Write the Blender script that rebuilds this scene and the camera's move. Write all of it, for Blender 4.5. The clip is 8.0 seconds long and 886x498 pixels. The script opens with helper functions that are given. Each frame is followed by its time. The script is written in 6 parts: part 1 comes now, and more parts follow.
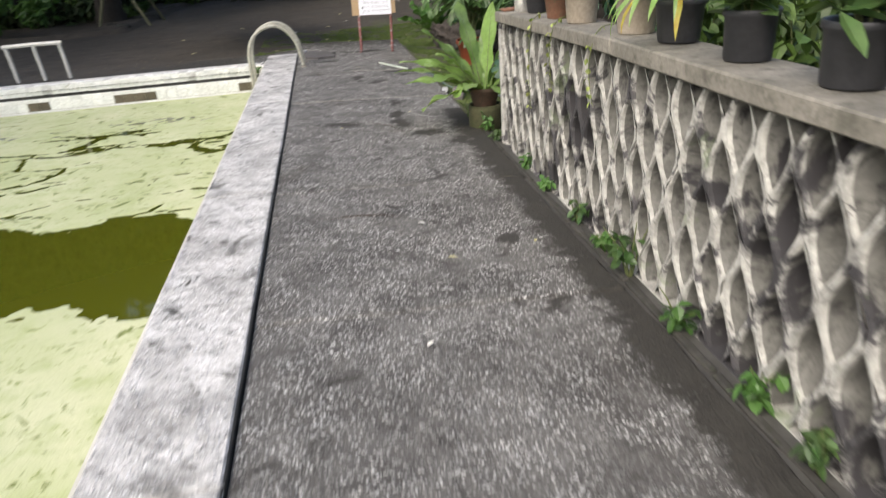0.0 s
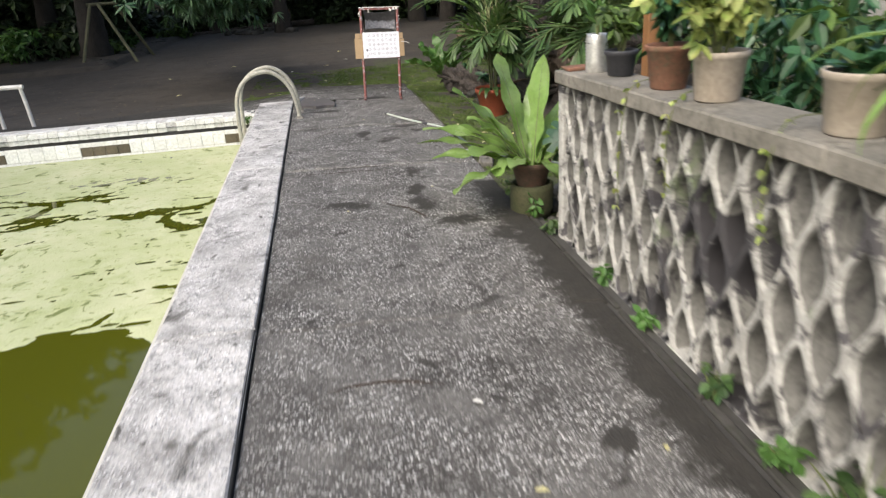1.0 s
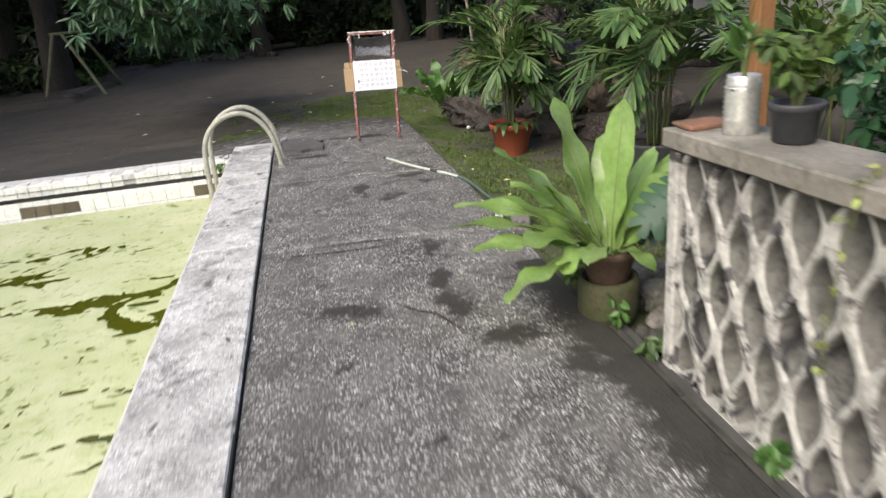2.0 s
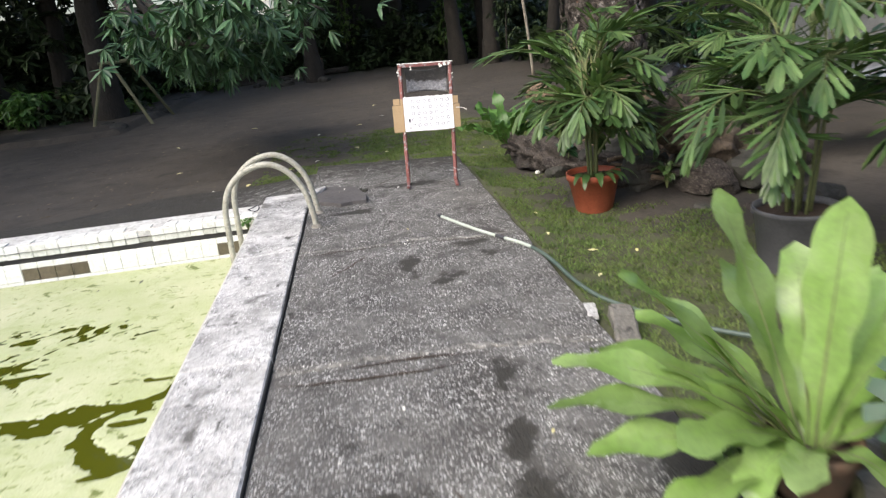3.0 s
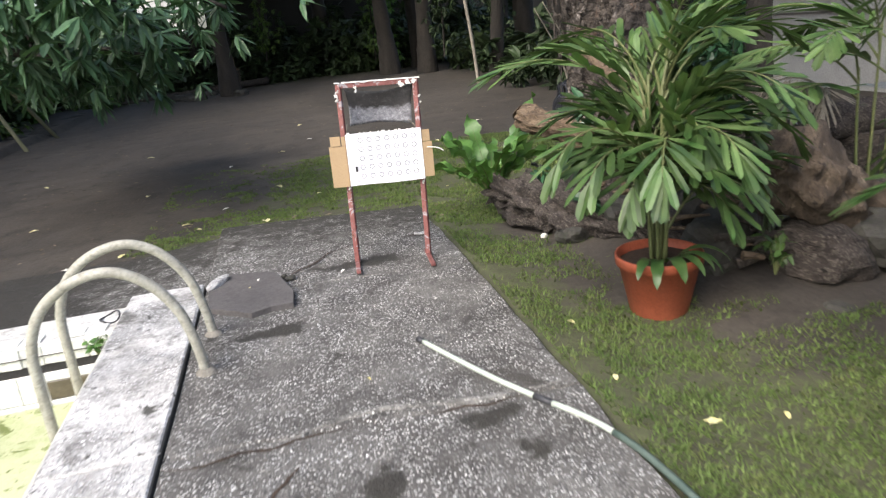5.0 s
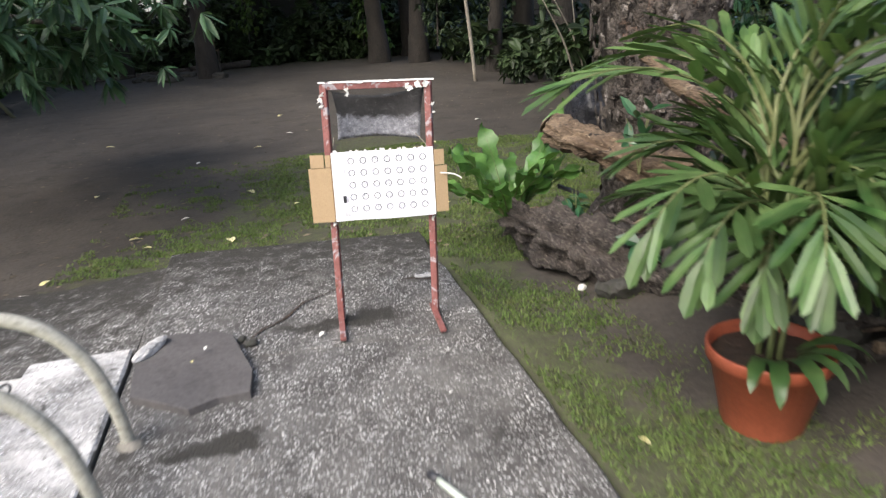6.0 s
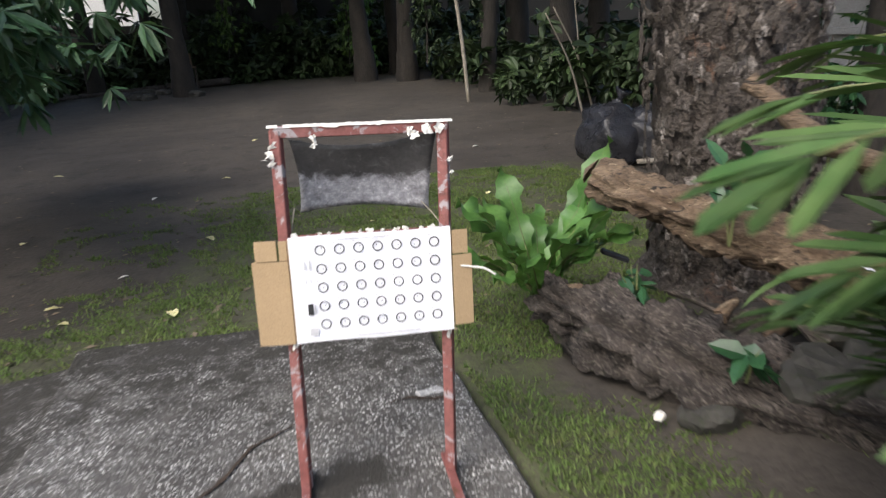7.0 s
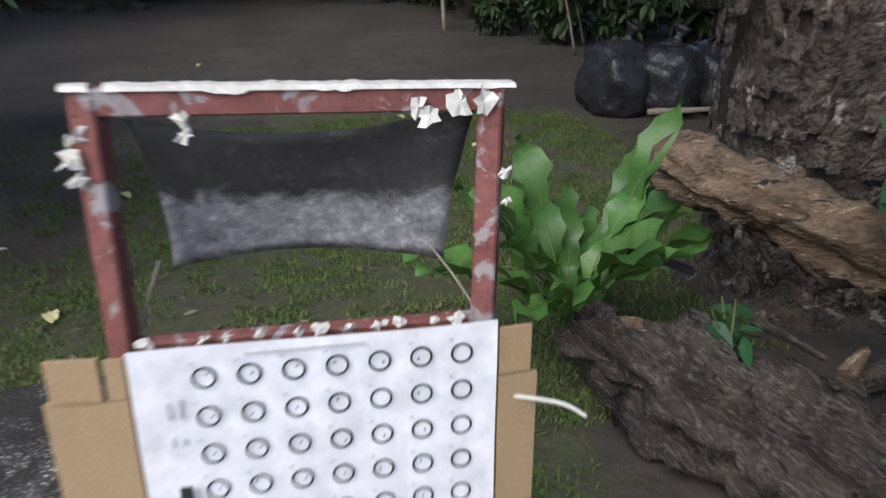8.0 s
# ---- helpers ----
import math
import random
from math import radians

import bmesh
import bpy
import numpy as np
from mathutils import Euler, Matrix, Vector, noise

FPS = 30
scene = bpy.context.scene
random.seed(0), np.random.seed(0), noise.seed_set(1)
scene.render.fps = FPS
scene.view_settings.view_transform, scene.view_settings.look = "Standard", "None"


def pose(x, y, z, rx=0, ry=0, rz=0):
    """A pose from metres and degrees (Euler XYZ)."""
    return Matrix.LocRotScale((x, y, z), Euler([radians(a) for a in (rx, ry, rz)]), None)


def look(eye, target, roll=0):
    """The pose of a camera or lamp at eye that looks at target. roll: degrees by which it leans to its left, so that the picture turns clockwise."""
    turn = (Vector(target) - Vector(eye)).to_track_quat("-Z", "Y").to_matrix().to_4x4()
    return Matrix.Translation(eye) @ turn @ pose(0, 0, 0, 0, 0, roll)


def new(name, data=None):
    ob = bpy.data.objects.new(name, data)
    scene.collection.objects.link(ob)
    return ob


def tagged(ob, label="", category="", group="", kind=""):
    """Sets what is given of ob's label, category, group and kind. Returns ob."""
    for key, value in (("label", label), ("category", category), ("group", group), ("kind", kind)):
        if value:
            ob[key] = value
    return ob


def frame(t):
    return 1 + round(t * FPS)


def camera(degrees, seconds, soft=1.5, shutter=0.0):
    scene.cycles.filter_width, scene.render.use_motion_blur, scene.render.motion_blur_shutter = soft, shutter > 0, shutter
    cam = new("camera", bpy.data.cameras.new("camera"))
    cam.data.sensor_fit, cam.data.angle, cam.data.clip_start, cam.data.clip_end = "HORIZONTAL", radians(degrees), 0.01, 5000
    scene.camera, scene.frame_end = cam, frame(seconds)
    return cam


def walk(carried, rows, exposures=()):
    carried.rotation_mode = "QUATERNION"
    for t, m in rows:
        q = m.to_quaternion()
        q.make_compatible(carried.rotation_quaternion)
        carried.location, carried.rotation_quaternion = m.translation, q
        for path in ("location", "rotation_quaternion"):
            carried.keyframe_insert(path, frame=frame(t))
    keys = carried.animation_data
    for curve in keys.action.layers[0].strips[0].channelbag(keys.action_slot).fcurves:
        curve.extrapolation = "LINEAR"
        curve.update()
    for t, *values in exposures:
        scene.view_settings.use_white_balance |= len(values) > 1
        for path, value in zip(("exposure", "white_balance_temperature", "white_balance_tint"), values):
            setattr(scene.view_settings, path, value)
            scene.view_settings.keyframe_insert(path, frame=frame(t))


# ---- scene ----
cam = camera(66.2, 8.0, soft=1.25, shutter=0.5)
# y runs along the walkway, x to its right from the coping's inner edge, z up
LEVEL = pose(0, 0, 0, 0, 2.8, 0) @ pose(0, 0, 0, 0, 0, -9.5) @ pose(1.336, -5.619, -0.03)
PATH = [
    (0, (0.02, 0.001, 1.513), (0.012, 1.83, 0.705), -1.3),
    (0.5, (-0.138, 0.722, 1.525), (-0.039, 2.573, 0.775), -1.4),
    (1, (-0.26, 1.494, 1.544), (-0.248, 3.357, 0.815), -0.8),
    (1.2, (-0.284, 1.781, 1.544), (-0.275, 3.645, 0.818), -0.8),
    (2.3, (-0.583, 3.397, 1.57), (-0.507, 5.281, 0.903), -3.3),
    (2.5, (-0.558, 3.657, 1.584), (-0.501, 5.545, 0.926), -4.7),
    (3, (-0.579, 4.339, 1.605), (-0.679, 6.236, 0.977), -3.2),
    (3.5, (-0.681, 4.979, 1.592), (-0.68, 6.881, 0.975), -6.1),
    (4, (-0.756, 5.626, 1.57), (-0.783, 7.527, 0.949), -2.1),
    (4.5, (-0.853, 6.21, 1.561), (-0.785, 8.11, 0.939), -4.2),
    (4.7, (-0.874, 6.454, 1.555), (-0.793, 8.356, 0.94), -4.1),
    (5.8, (-1.006, 7.731, 1.543), (-0.845, 9.617, 0.896), -1.5),
    (6, (-1.002, 8.001, 1.54), (-0.845, 9.886, 0.891), -0.9),
    (6.5, (-1.036, 8.647, 1.519), (-0.839, 10.548, 0.931), -1.8),
    (7, (-1.005, 9.292, 1.504), (-0.805, 11.188, 0.9), -0.5),
    (7.5, (-1.028, 9.951, 1.461), (-0.776, 11.823, 0.805), -0.4),
    (8, (-0.99, 10.496, 1.404), (-0.687, 12.308, 0.614), 2.4),
]
walk(cam, [(t, LEVEL @ look(eye, target, roll)) for t, eye, target, roll in PATH],
     [(0, 0.95, 6680, 9), (1.0, 1.0, 6720, 9), (2.5, 1.13, 6650, 9), (3.5, 1.32, 6500, 10), (4.5, 1.45, 6500, 10), (6.0, 1.4, 6500, 10), (6.5, 1.34, 6500, 10), (7.0, 1.09, 6400, 10), (7.5, 0.76, 6200, 10), (8.0, 0.53, 6000, 10)])

# ---- light ----
world = bpy.data.worlds.new("world")
scene.world = world
world.use_nodes = True
wn = world.node_tree.nodes
sky = wn.new("ShaderNodeTexSky")
sky.sky_type, sky.sun_disc = "NISHITA", False
sky.sun_elevation, sky.sun_rotation = radians(46), radians(-130)
sky.air_density, sky.dust_density, sky.ozone_density = 1.0, 4.0, 1.0
world.node_tree.links.new(sky.outputs[0], wn["Background"].inputs[0])
wn["Background"].inputs[1].default_value = 0.15
sun = new("sun", bpy.data.lights.new("sun", "SUN"))
sun.data.energy, sun.data.angle, sun.data.color = 1.3, radians(45), (1.0, 0.99, 0.96)
sun.matrix_world = look((-6, -5, 8), (0, 0, 0))

# ---- materials ----


def material(name, colors, scale=3.0, fine=60.0, rough=0.8, bump=0.3, bump_dist=0.004, metal=0.0, spots=None, mask=None, islands=0.0, objects=0.0, sheen=0.0, trans=0.0, stretch=(1, 1, 1), spec=0.4, voro=None):
    """A node material. colors: two or three base colours, mixed by a coarse and a fine noise at world size. spots: (colour, scale, low, high)
    stains. voro: (scale, dark, light, share) pebbles. mask: (attribute, colours) a second ground. islands, objects: brightness spread by piece."""
    m = bpy.data.materials.new(name)
    m.use_nodes = True
    n, l = m.node_tree.nodes, m.node_tree.links
    b = n["Principled BSDF"]
    b.inputs["Roughness"].default_value = rough
    b.inputs["Metallic"].default_value = metal
    b.inputs["Specular IOR Level"].default_value = spec
    geo = n.new("ShaderNodeNewGeometry")
    mp = n.new("ShaderNodeMapping")
    mp.inputs["Scale"].default_value = stretch
    l.new(geo.outputs["Position"], mp.inputs["Vector"])

    def noise_of(s, detail=5.0, roughness=0.6, dist=0.0):
        t = n.new("ShaderNodeTexNoise")
        t.inputs["Scale"].default_value, t.inputs["Detail"].default_value, t.inputs["Roughness"].default_value = s, detail, roughness
        t.inputs["Distortion"].default_value = dist
        l.new(mp.outputs[0], t.inputs["Vector"])
        return t.outputs["Fac"]

    def ramp(fac, low, high):
        r = n.new("ShaderNodeMapRange")
        r.inputs["From Min"].default_value, r.inputs["From Max"].default_value = low, high
        l.new(fac, r.inputs["Value"])
        return r.outputs["Result"]

    def mix(fac, a, c, kind="MIX"):
        x = n.new("ShaderNodeMix")
        x.data_type, x.blend_type = "RGBA", kind
        for sock, v in ((x.inputs["Factor"], fac), (x.inputs["A"], a), (x.inputs["B"], c)):
            if isinstance(v, (int, float)):
                sock.default_value = v
            elif isinstance(v, tuple):
                sock.default_value = (*v[:3], 1)
            else:
                l.new(v, sock)
        return x.outputs["Result"]

    coarse, small = noise_of(scale), noise_of(fine, 3.0)
    col = mix(ramp(coarse, 0.35, 0.65), colors[0], colors[1])
    if len(colors) > 2:
        col = mix(ramp(noise_of(scale * 4.3, 6.0, 0.7), 0.5, 0.72), col, colors[2])
    col = mix(ramp(small, 0.3, 0.7), col, mix(1.0, col, (0.72, 0.72, 0.72), "MULTIPLY"))
    height = small
    if voro:
        v = n.new("ShaderNodeTexVoronoi")
        v.inputs["Scale"].default_value = voro[0]
        wob = n.new("ShaderNodeTexNoise")
        wob.inputs["Scale"].default_value, wob.inputs["Detail"].default_value = voro[0] * 0.9, 4.0
        l.new(mp.outputs[0], wob.inputs["Vector"])
        bend = n.new("ShaderNodeVectorMath")
        bend.operation = "MULTIPLY_ADD"
        bend.inputs[1].default_value = (0.016, 0.016, 0.016)
        l.new(wob.outputs["Color"], bend.inputs[0])
        l.new(mp.outputs[0], bend.inputs[2])
        l.new(bend.outputs[0], v.inputs["Vector"])
        sep = n.new("ShaderNodeSeparateColor")
        l.new(v.outputs["Color"], sep.inputs[0])
        stone = mix(ramp(sep.outputs[0], 0.0, 1.0), voro[1], voro[2])
        keep = ramp(sep.outputs[1], 1 - voro[3], 1 - voro[3] + 0.08)
        inside = ramp(v.outputs["Distance"], 0.55, 0.35)
        both = n.new("ShaderNodeMath")
        both.operation = "MULTIPLY"
        l.new(keep, both.inputs[0])
        l.new(inside, both.inputs[1])
        patchy = n.new("ShaderNodeMapRange")
        patchy.inputs["From Min"].default_value, patchy.inputs["From Max"].default_value = 0.40, 0.58
        patchy.inputs["To Min"].default_value = 0.12
        l.new(noise_of(3.6, 8.0, 0.78, 0.7), patchy.inputs["Value"])
        worn = n.new("ShaderNodeMath")
        worn.operation = "MULTIPLY"
        l.new(both.outputs[0], worn.inputs[0])
        l.new(patchy.outputs["Result"], worn.inputs[1])
        both = worn
        col = mix(both.outputs[0], col, stone)
        add = n.new("ShaderNodeMath")
        add.operation = "ADD"
        l.new(small, add.inputs[0])
        l.new(both.outputs[0], add.inputs[1])
        height = add.outputs[0]
    for s in spots or ():
        col = mix(ramp(noise_of(s[1], 7.0, 0.66, 0.7), s[2], s[3]), col, s[0])
    if mask:
        at = n.new("ShaderNodeAttribute")
        at.attribute_name = mask[0]
        other = mix(ramp(noise_of(mask[2] if len(mask) > 2 else 9.0, 6.0, 0.7), 0.4, 0.62), mask[1][0], mask[1][1])
        other = mix(ramp(noise_of(90.0, 3.0), 0.35, 0.65), other, mask[1][2])
        soft = n.new("ShaderNodeMath")
        soft.operation = "ADD"
        l.new(at.outputs["Fac"], soft.inputs[0])
        l.new(ramp(noise_of(9.0, 9.0, 0.78, 0.5), 0.1, 0.9), soft.inputs[1])
        col = mix(ramp(soft.outputs[0], 0.9, 1.1), col, other)
    if islands or objects:
        src = geo.outputs["Random Per Island"]
        if objects:
            src = n.new("ShaderNodeObjectInfo").outputs["Random"]
        k = islands or objects
        hsv = n.new("ShaderNodeHueSaturation")
        r = n.new("ShaderNodeMapRange")
        r.inputs["To Min"].default_value, r.inputs["To Max"].default_value = 1 - k, 1 + k
        l.new(src, r.inputs["Value"])
        l.new(r.outputs[0], hsv.inputs["Value"])
        l.new(col, hsv.inputs["Color"])
        col = hsv.outputs[0]
    l.new(col, b.inputs["Base Color"])
    bp = n.new("ShaderNodeBump")
    bp.inputs["Strength"].default_value, bp.inputs["Distance"].default_value = bump, bump_dist
    l.new(height, bp.inputs["Height"])
    l.new(bp.outputs[0], b.inputs["Normal"])
    rr = n.new("ShaderNodeMapRange")
    rr.inputs["To Min"].default_value, rr.inputs["To Max"].default_value = max(0.05, rough - 0.12), min(1.0, rough + 0.12)
    l.new(coarse, rr.inputs["Value"])
    l.new(rr.outputs[0], b.inputs["Roughness"])
    if trans:
        tr = n.new("ShaderNodeBsdfTranslucent")
        l.new(mix(1.0, col, (1.0, 1.0, 0.55), "MULTIPLY"), tr.inputs["Color"])
        ms = n.new("ShaderNodeMixShader")
        ms.inputs[0].default_value = trans
        l.new(b.outputs[0], ms.inputs[1])
        l.new(tr.outputs[0], ms.inputs[2])
        l.new(ms.outputs[0], n["Material Output"].inputs["Surface"])
    return m


M_PATH = material("aggregate_concrete", [(0.074, 0.069, 0.063), (0.165, 0.158, 0.147), (0.042, 0.039, 0.035)], 2.6, 45, 0.8, 0.9, 0.009,
                  spots=[((0.040, 0.037, 0.032), 3.4, 0.60, 0.67), ((0.055, 0.050, 0.042), 0.9, 0.58, 0.72)], voro=(90, (0.03, 0.029, 0.027), (0.97, 0.955, 0.92), 0.78),
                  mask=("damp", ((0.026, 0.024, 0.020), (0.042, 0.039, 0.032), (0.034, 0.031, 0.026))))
M_COPING = material("pale_concrete", [(0.34, 0.332, 0.32), (0.72, 0.71, 0.695), (0.17, 0.166, 0.156)], 3.4, 50, 0.75, 0.8, 0.008,
                    spots=[((0.12, 0.116, 0.108), 2.6, 0.56, 0.66), ((0.07, 0.068, 0.06), 8, 0.61, 0.67)], voro=(85, (0.07, 0.07, 0.072), (0.95, 0.95, 0.95), 0.8))
M_MORTAR = material("worn_joint_mortar", [(0.13, 0.124, 0.112), (0.30, 0.29, 0.27), (0.07, 0.066, 0.058)], 9, 60, 0.85, 0.9, 0.008, spots=[((0.06, 0.057, 0.05), 6, 0.57, 0.64)], voro=(82, (0.05, 0.05, 0.045), (0.95, 0.93, 0.88), 0.6))
M_DARKCON = material("dark_wet_shaded_concrete", [(0.05, 0.048, 0.044), (0.09, 0.087, 0.08)], 2.0, 60, 0.6, 0.4)
M_GROUND = material("yard_soil", [(0.044, 0.037, 0.030), (0.075, 0.064, 0.052), (0.027, 0.023, 0.019)], 0.7, 25, 0.85, 0.7, 0.012,
                    spots=[((0.062, 0.055, 0.047), 0.45, 0.58, 0.72), ((0.11, 0.095, 0.065), 23, 0.68, 0.75)],
                    mask=("lawn", ((0.05, 0.062, 0.024), (0.085, 0.110, 0.036), (0.056, 0.048, 0.034)), 14))
M_GRASS = material("grass_blades", [(0.09, 0.15, 0.034), (0.155, 0.215, 0.062), (0.15, 0.145, 0.06)], 3.0, 30, 0.7, 0.0, islands=0.4, trans=0.35)
M_LATTICE = material("weathered_cement", [(0.34, 0.332, 0.305), (0.52, 0.51, 0.47), (0.19, 0.186, 0.172)], 3.5, 40, 0.85, 0.5, 0.004,
                     spots=[((0.04, 0.038, 0.04), 2.3, 0.52, 0.58), ((0.07, 0.066, 0.068), 6.0, 0.56, 0.61), ((0.22, 0.27, 0.16), 2.6, 0.60, 0.74)])
# front cement at half brightness: recess shade in the colour, plus grime spots
M_CELL = material("shaded_grimy_cement", [(0.15, 0.146, 0.132), (0.24, 0.235, 0.215), (0.085, 0.083, 0.076)], 4.5, 40, 0.9, 0.5, 0.004, spots=[((0.035, 0.033, 0.035), 2.3, 0.52, 0.58), ((0.14, 0.18, 0.09), 2.6, 0.60, 0.74)])
M_CAP = material("wall_cap_cement", [(0.17, 0.158, 0.132), (0.27, 0.25, 0.215), (0.10, 0.094, 0.076)], 3.5, 50, 0.85, 0.4, 0.003, spots=[((0.08, 0.08, 0.06), 3.0, 0.6, 0.74)])
M_TILE = material("white_pool_tile", [(0.86, 0.86, 0.83), (0.80, 0.80, 0.76)], 4, 30, 0.3, 0.1, 0.001, objects=0.08, spots=[((0.30, 0.29, 0.20), 7.0, 0.66, 0.76)])
M_RIM = material("dirty_white_rim", [(0.72, 0.715, 0.69), (0.58, 0.57, 0.54), (0.30, 0.29, 0.26)], 5, 40, 0.7, 0.5, 0.005, spots=[((0.07, 0.066, 0.055), 9, 0.62, 0.68)])
M_TILE_BROWN = material("brown_pool_tile", [(0.10, 0.085, 0.06), (0.14, 0.115, 0.08)], 4, 30, 0.35, 0.1, 0.001, objects=0.2)
M_GROUT = material("grimy_pool_wall", [(0.48, 0.47, 0.42), (0.62, 0.61, 0.56)], 5, 40, 0.8, 0.4)
M_ALGAE = material("floating_duckweed", [(0.43, 0.47, 0.25), (0.54, 0.56, 0.36), (0.36, 0.41, 0.19)], 1.2, 110, 0.75, 0.5, 0.003, spots=[((0.13, 0.16, 0.045), 5.5, 0.60, 0.64), ((0.20, 0.24, 0.08), 15, 0.60, 0.65)])
M_RAIL = material("dull_galvanised_rail", [(0.34, 0.33, 0.275), (0.44, 0.43, 0.37), (0.21, 0.20, 0.155)], 7, 60, 0.5, 0.2, 0.001)
M_RED = material("flaking_red_paint", [(0.19, 0.062, 0.055), (0.25, 0.10, 0.09), (0.13, 0.052, 0.045)], 9, 60, 0.65, 0.5, 0.002, spots=[((0.30, 0.27, 0.28), 16, 0.55, 0.60), ((0.09, 0.04, 0.022), 17, 0.60, 0.66)])
M_TAPE = material("torn_white_tape", [(0.75, 0.73, 0.68), (0.62, 0.60, 0.55)], 14, 60, 0.7, 0.2)
M_PAPER = material("white_paper", [(0.84, 0.845, 0.905), (0.82, 0.825, 0.885)], 3, 20, 0.7, 0.02, 0.0003)
M_INK = material("black_ink", [(0.02, 0.02, 0.025), (0.03, 0.03, 0.03)], 5, 40, 0.7, 0.0)
M_INK_FAINT = material("faint_grey_ink", [(0.5, 0.5, 0.53), (0.58, 0.58, 0.6)], 5, 40, 0.7, 0.0)
M_CARD = material("brown_cardboard", [(0.36, 0.255, 0.145), (0.40, 0.285, 0.165)], 5, 280, 0.85, 0.15, 0.001)
M_SHEET = material("dusty_black_sheet", [(0.062, 0.060, 0.061), (0.105, 0.101, 0.102)], 6, 80, 0.6, 0.4, 0.002, spots=[((0.13, 0.127, 0.13), 24, 0.56, 0.68)], mask=("dust", ((0.17, 0.17, 0.185), (0.62, 0.62, 0.66), (0.30, 0.30, 0.33)), 34))
M_TERRA = material("terracotta_plastic", [(0.31, 0.075, 0.038), (0.37, 0.10, 0.052)], 5, 60, 0.5, 0.1, 0.001)
M_TERRA_OLD = material("old_clay_pot", [(0.24, 0.11, 0.07), (0.16, 0.09, 0.055), (0.11, 0.10, 0.06)], 8, 50, 0.8, 0.3, 0.002)
M_TERRA_DARK = material("dark_damp_clay", [(0.13, 0.07, 0.045), (0.09, 0.06, 0.04), (0.06, 0.055, 0.035)], 8, 50, 0.85, 0.4, 0.003)
M_MOSSPOT = material("mossy_clay", [(0.055, 0.062, 0.025), (0.075, 0.07, 0.035), (0.035, 0.04, 0.015)], 9, 50, 0.85, 0.5, 0.004)
M_BEIGEPOT = material("beige_plastic_pot", [(0.40, 0.34, 0.27), (0.46, 0.40, 0.33)], 5, 50, 0.5, 0.1, 0.001, spots=[((0.25, 0.22, 0.16), 6, 0.62, 0.75)])
M_BLACKPOT = material("black_plastic_pot", [(0.03, 0.031, 0.035), (0.05, 0.05, 0.055)], 6, 50, 0.5, 0.1, 0.001)
M_GREYBIN = material("dark_grey_plastic_bin", [(0.085, 0.085, 0.095), (0.12, 0.12, 0.13)], 4, 60, 0.5, 0.1, 0.001)
M_SOIL = material("potting_soil", [(0.04, 0.028, 0.02), (0.075, 0.05, 0.035)], 30, 120, 0.95, 1.0, 0.01)
M_TIN = material("ribbed_tin", [(0.78, 0.78, 0.76), (0.66, 0.65, 0.62)], 14, 60, 0.34, 0.05, 0.001, metal=0.7)
M_HOSE_GREEN = material("green_garden_hose", [(0.06, 0.09, 0.075), (0.09, 0.12, 0.10)], 9, 60, 0.5, 0.1, 0.001)
M_HOSE_WHITE = material("pale_hose_end", [(0.50, 0.55, 0.48), (0.42, 0.47, 0.40)], 9, 60, 0.5, 0.1, 0.001)
M_BARK = material("tree_bark", [(0.055, 0.044, 0.037), (0.10, 0.084, 0.07), (0.022, 0.018, 0.015)], 7, 40, 0.95, 1.0, 0.05, stretch=(1, 1, 0.75), spots=[((0.23, 0.205, 0.185), 8, 0.57, 0.63), ((0.13, 0.075, 0.05), 5, 0.60, 0.70), ((0.018, 0.014, 0.012), 14, 0.57, 0.63)])
M_LOG = material("rotting_wood", [(0.10, 0.066, 0.042), (0.20, 0.145, 0.095), (0.035, 0.025, 0.018)], 11, 45, 0.9, 1.0, 0.02, stretch=(0.5, 1.4, 1.8), spots=[((0.33, 0.26, 0.18), 13, 0.60, 0.68), ((0.018, 0.014, 0.011), 9, 0.58, 0.66)])
M_DRIFT = material("weathered_driftwood", [(0.065, 0.047, 0.034), (0.13, 0.10, 0.073), (0.03, 0.024, 0.018)], 9, 45, 0.9, 1.0, 0.02, stretch=(1.6, 1.2, 0.7), spots=[((0.21, 0.17, 0.125), 11, 0.60, 0.67), ((0.018, 0.014, 0.011), 8, 0.57, 0.64)])
M_LOG_DARK = material("dark_rotting_wood", [(0.028, 0.022, 0.019), (0.082, 0.067, 0.057), (0.19, 0.165, 0.14)], 8, 45, 0.95, 1.0, 0.03, stretch=(1.8, 0.5, 2.0), spots=[((0.035, 0.05, 0.015), 6, 0.62, 0.72), ((0.012, 0.01, 0.008), 16, 0.58, 0.63)])
M_STONE = material("grey_field_stone", [(0.035, 0.033, 0.029), (0.065, 0.061, 0.054), (0.03, 0.037, 0.018)], 8, 40, 0.9, 0.6, 0.008)
M_ROCK = material("rough_garden_rock", [(0.15, 0.14, 0.12), (0.22, 0.205, 0.18), (0.07, 0.066, 0.055)], 11, 45, 0.9, 0.9, 0.012, spots=[((0.06, 0.075, 0.03), 9, 0.56, 0.68), ((0.04, 0.038, 0.034), 15, 0.6, 0.68)])
M_BAG = material("black_plastic_bag", [(0.018, 0.018, 0.022), (0.03, 0.03, 0.034)], 5, 22, 0.28, 0.8, 0.02)
M_POST = material("varnished_post", [(0.20, 0.095, 0.035), (0.26, 0.125, 0.05)], 5, 50, 0.6, 0.3, 0.002, stretch=(6, 6, 0.5))
M_PLASTER = material("grey_plaster", [(0.36, 0.355, 0.34), (0.46, 0.455, 0.44)], 1.4, 40, 0.9, 0.2)
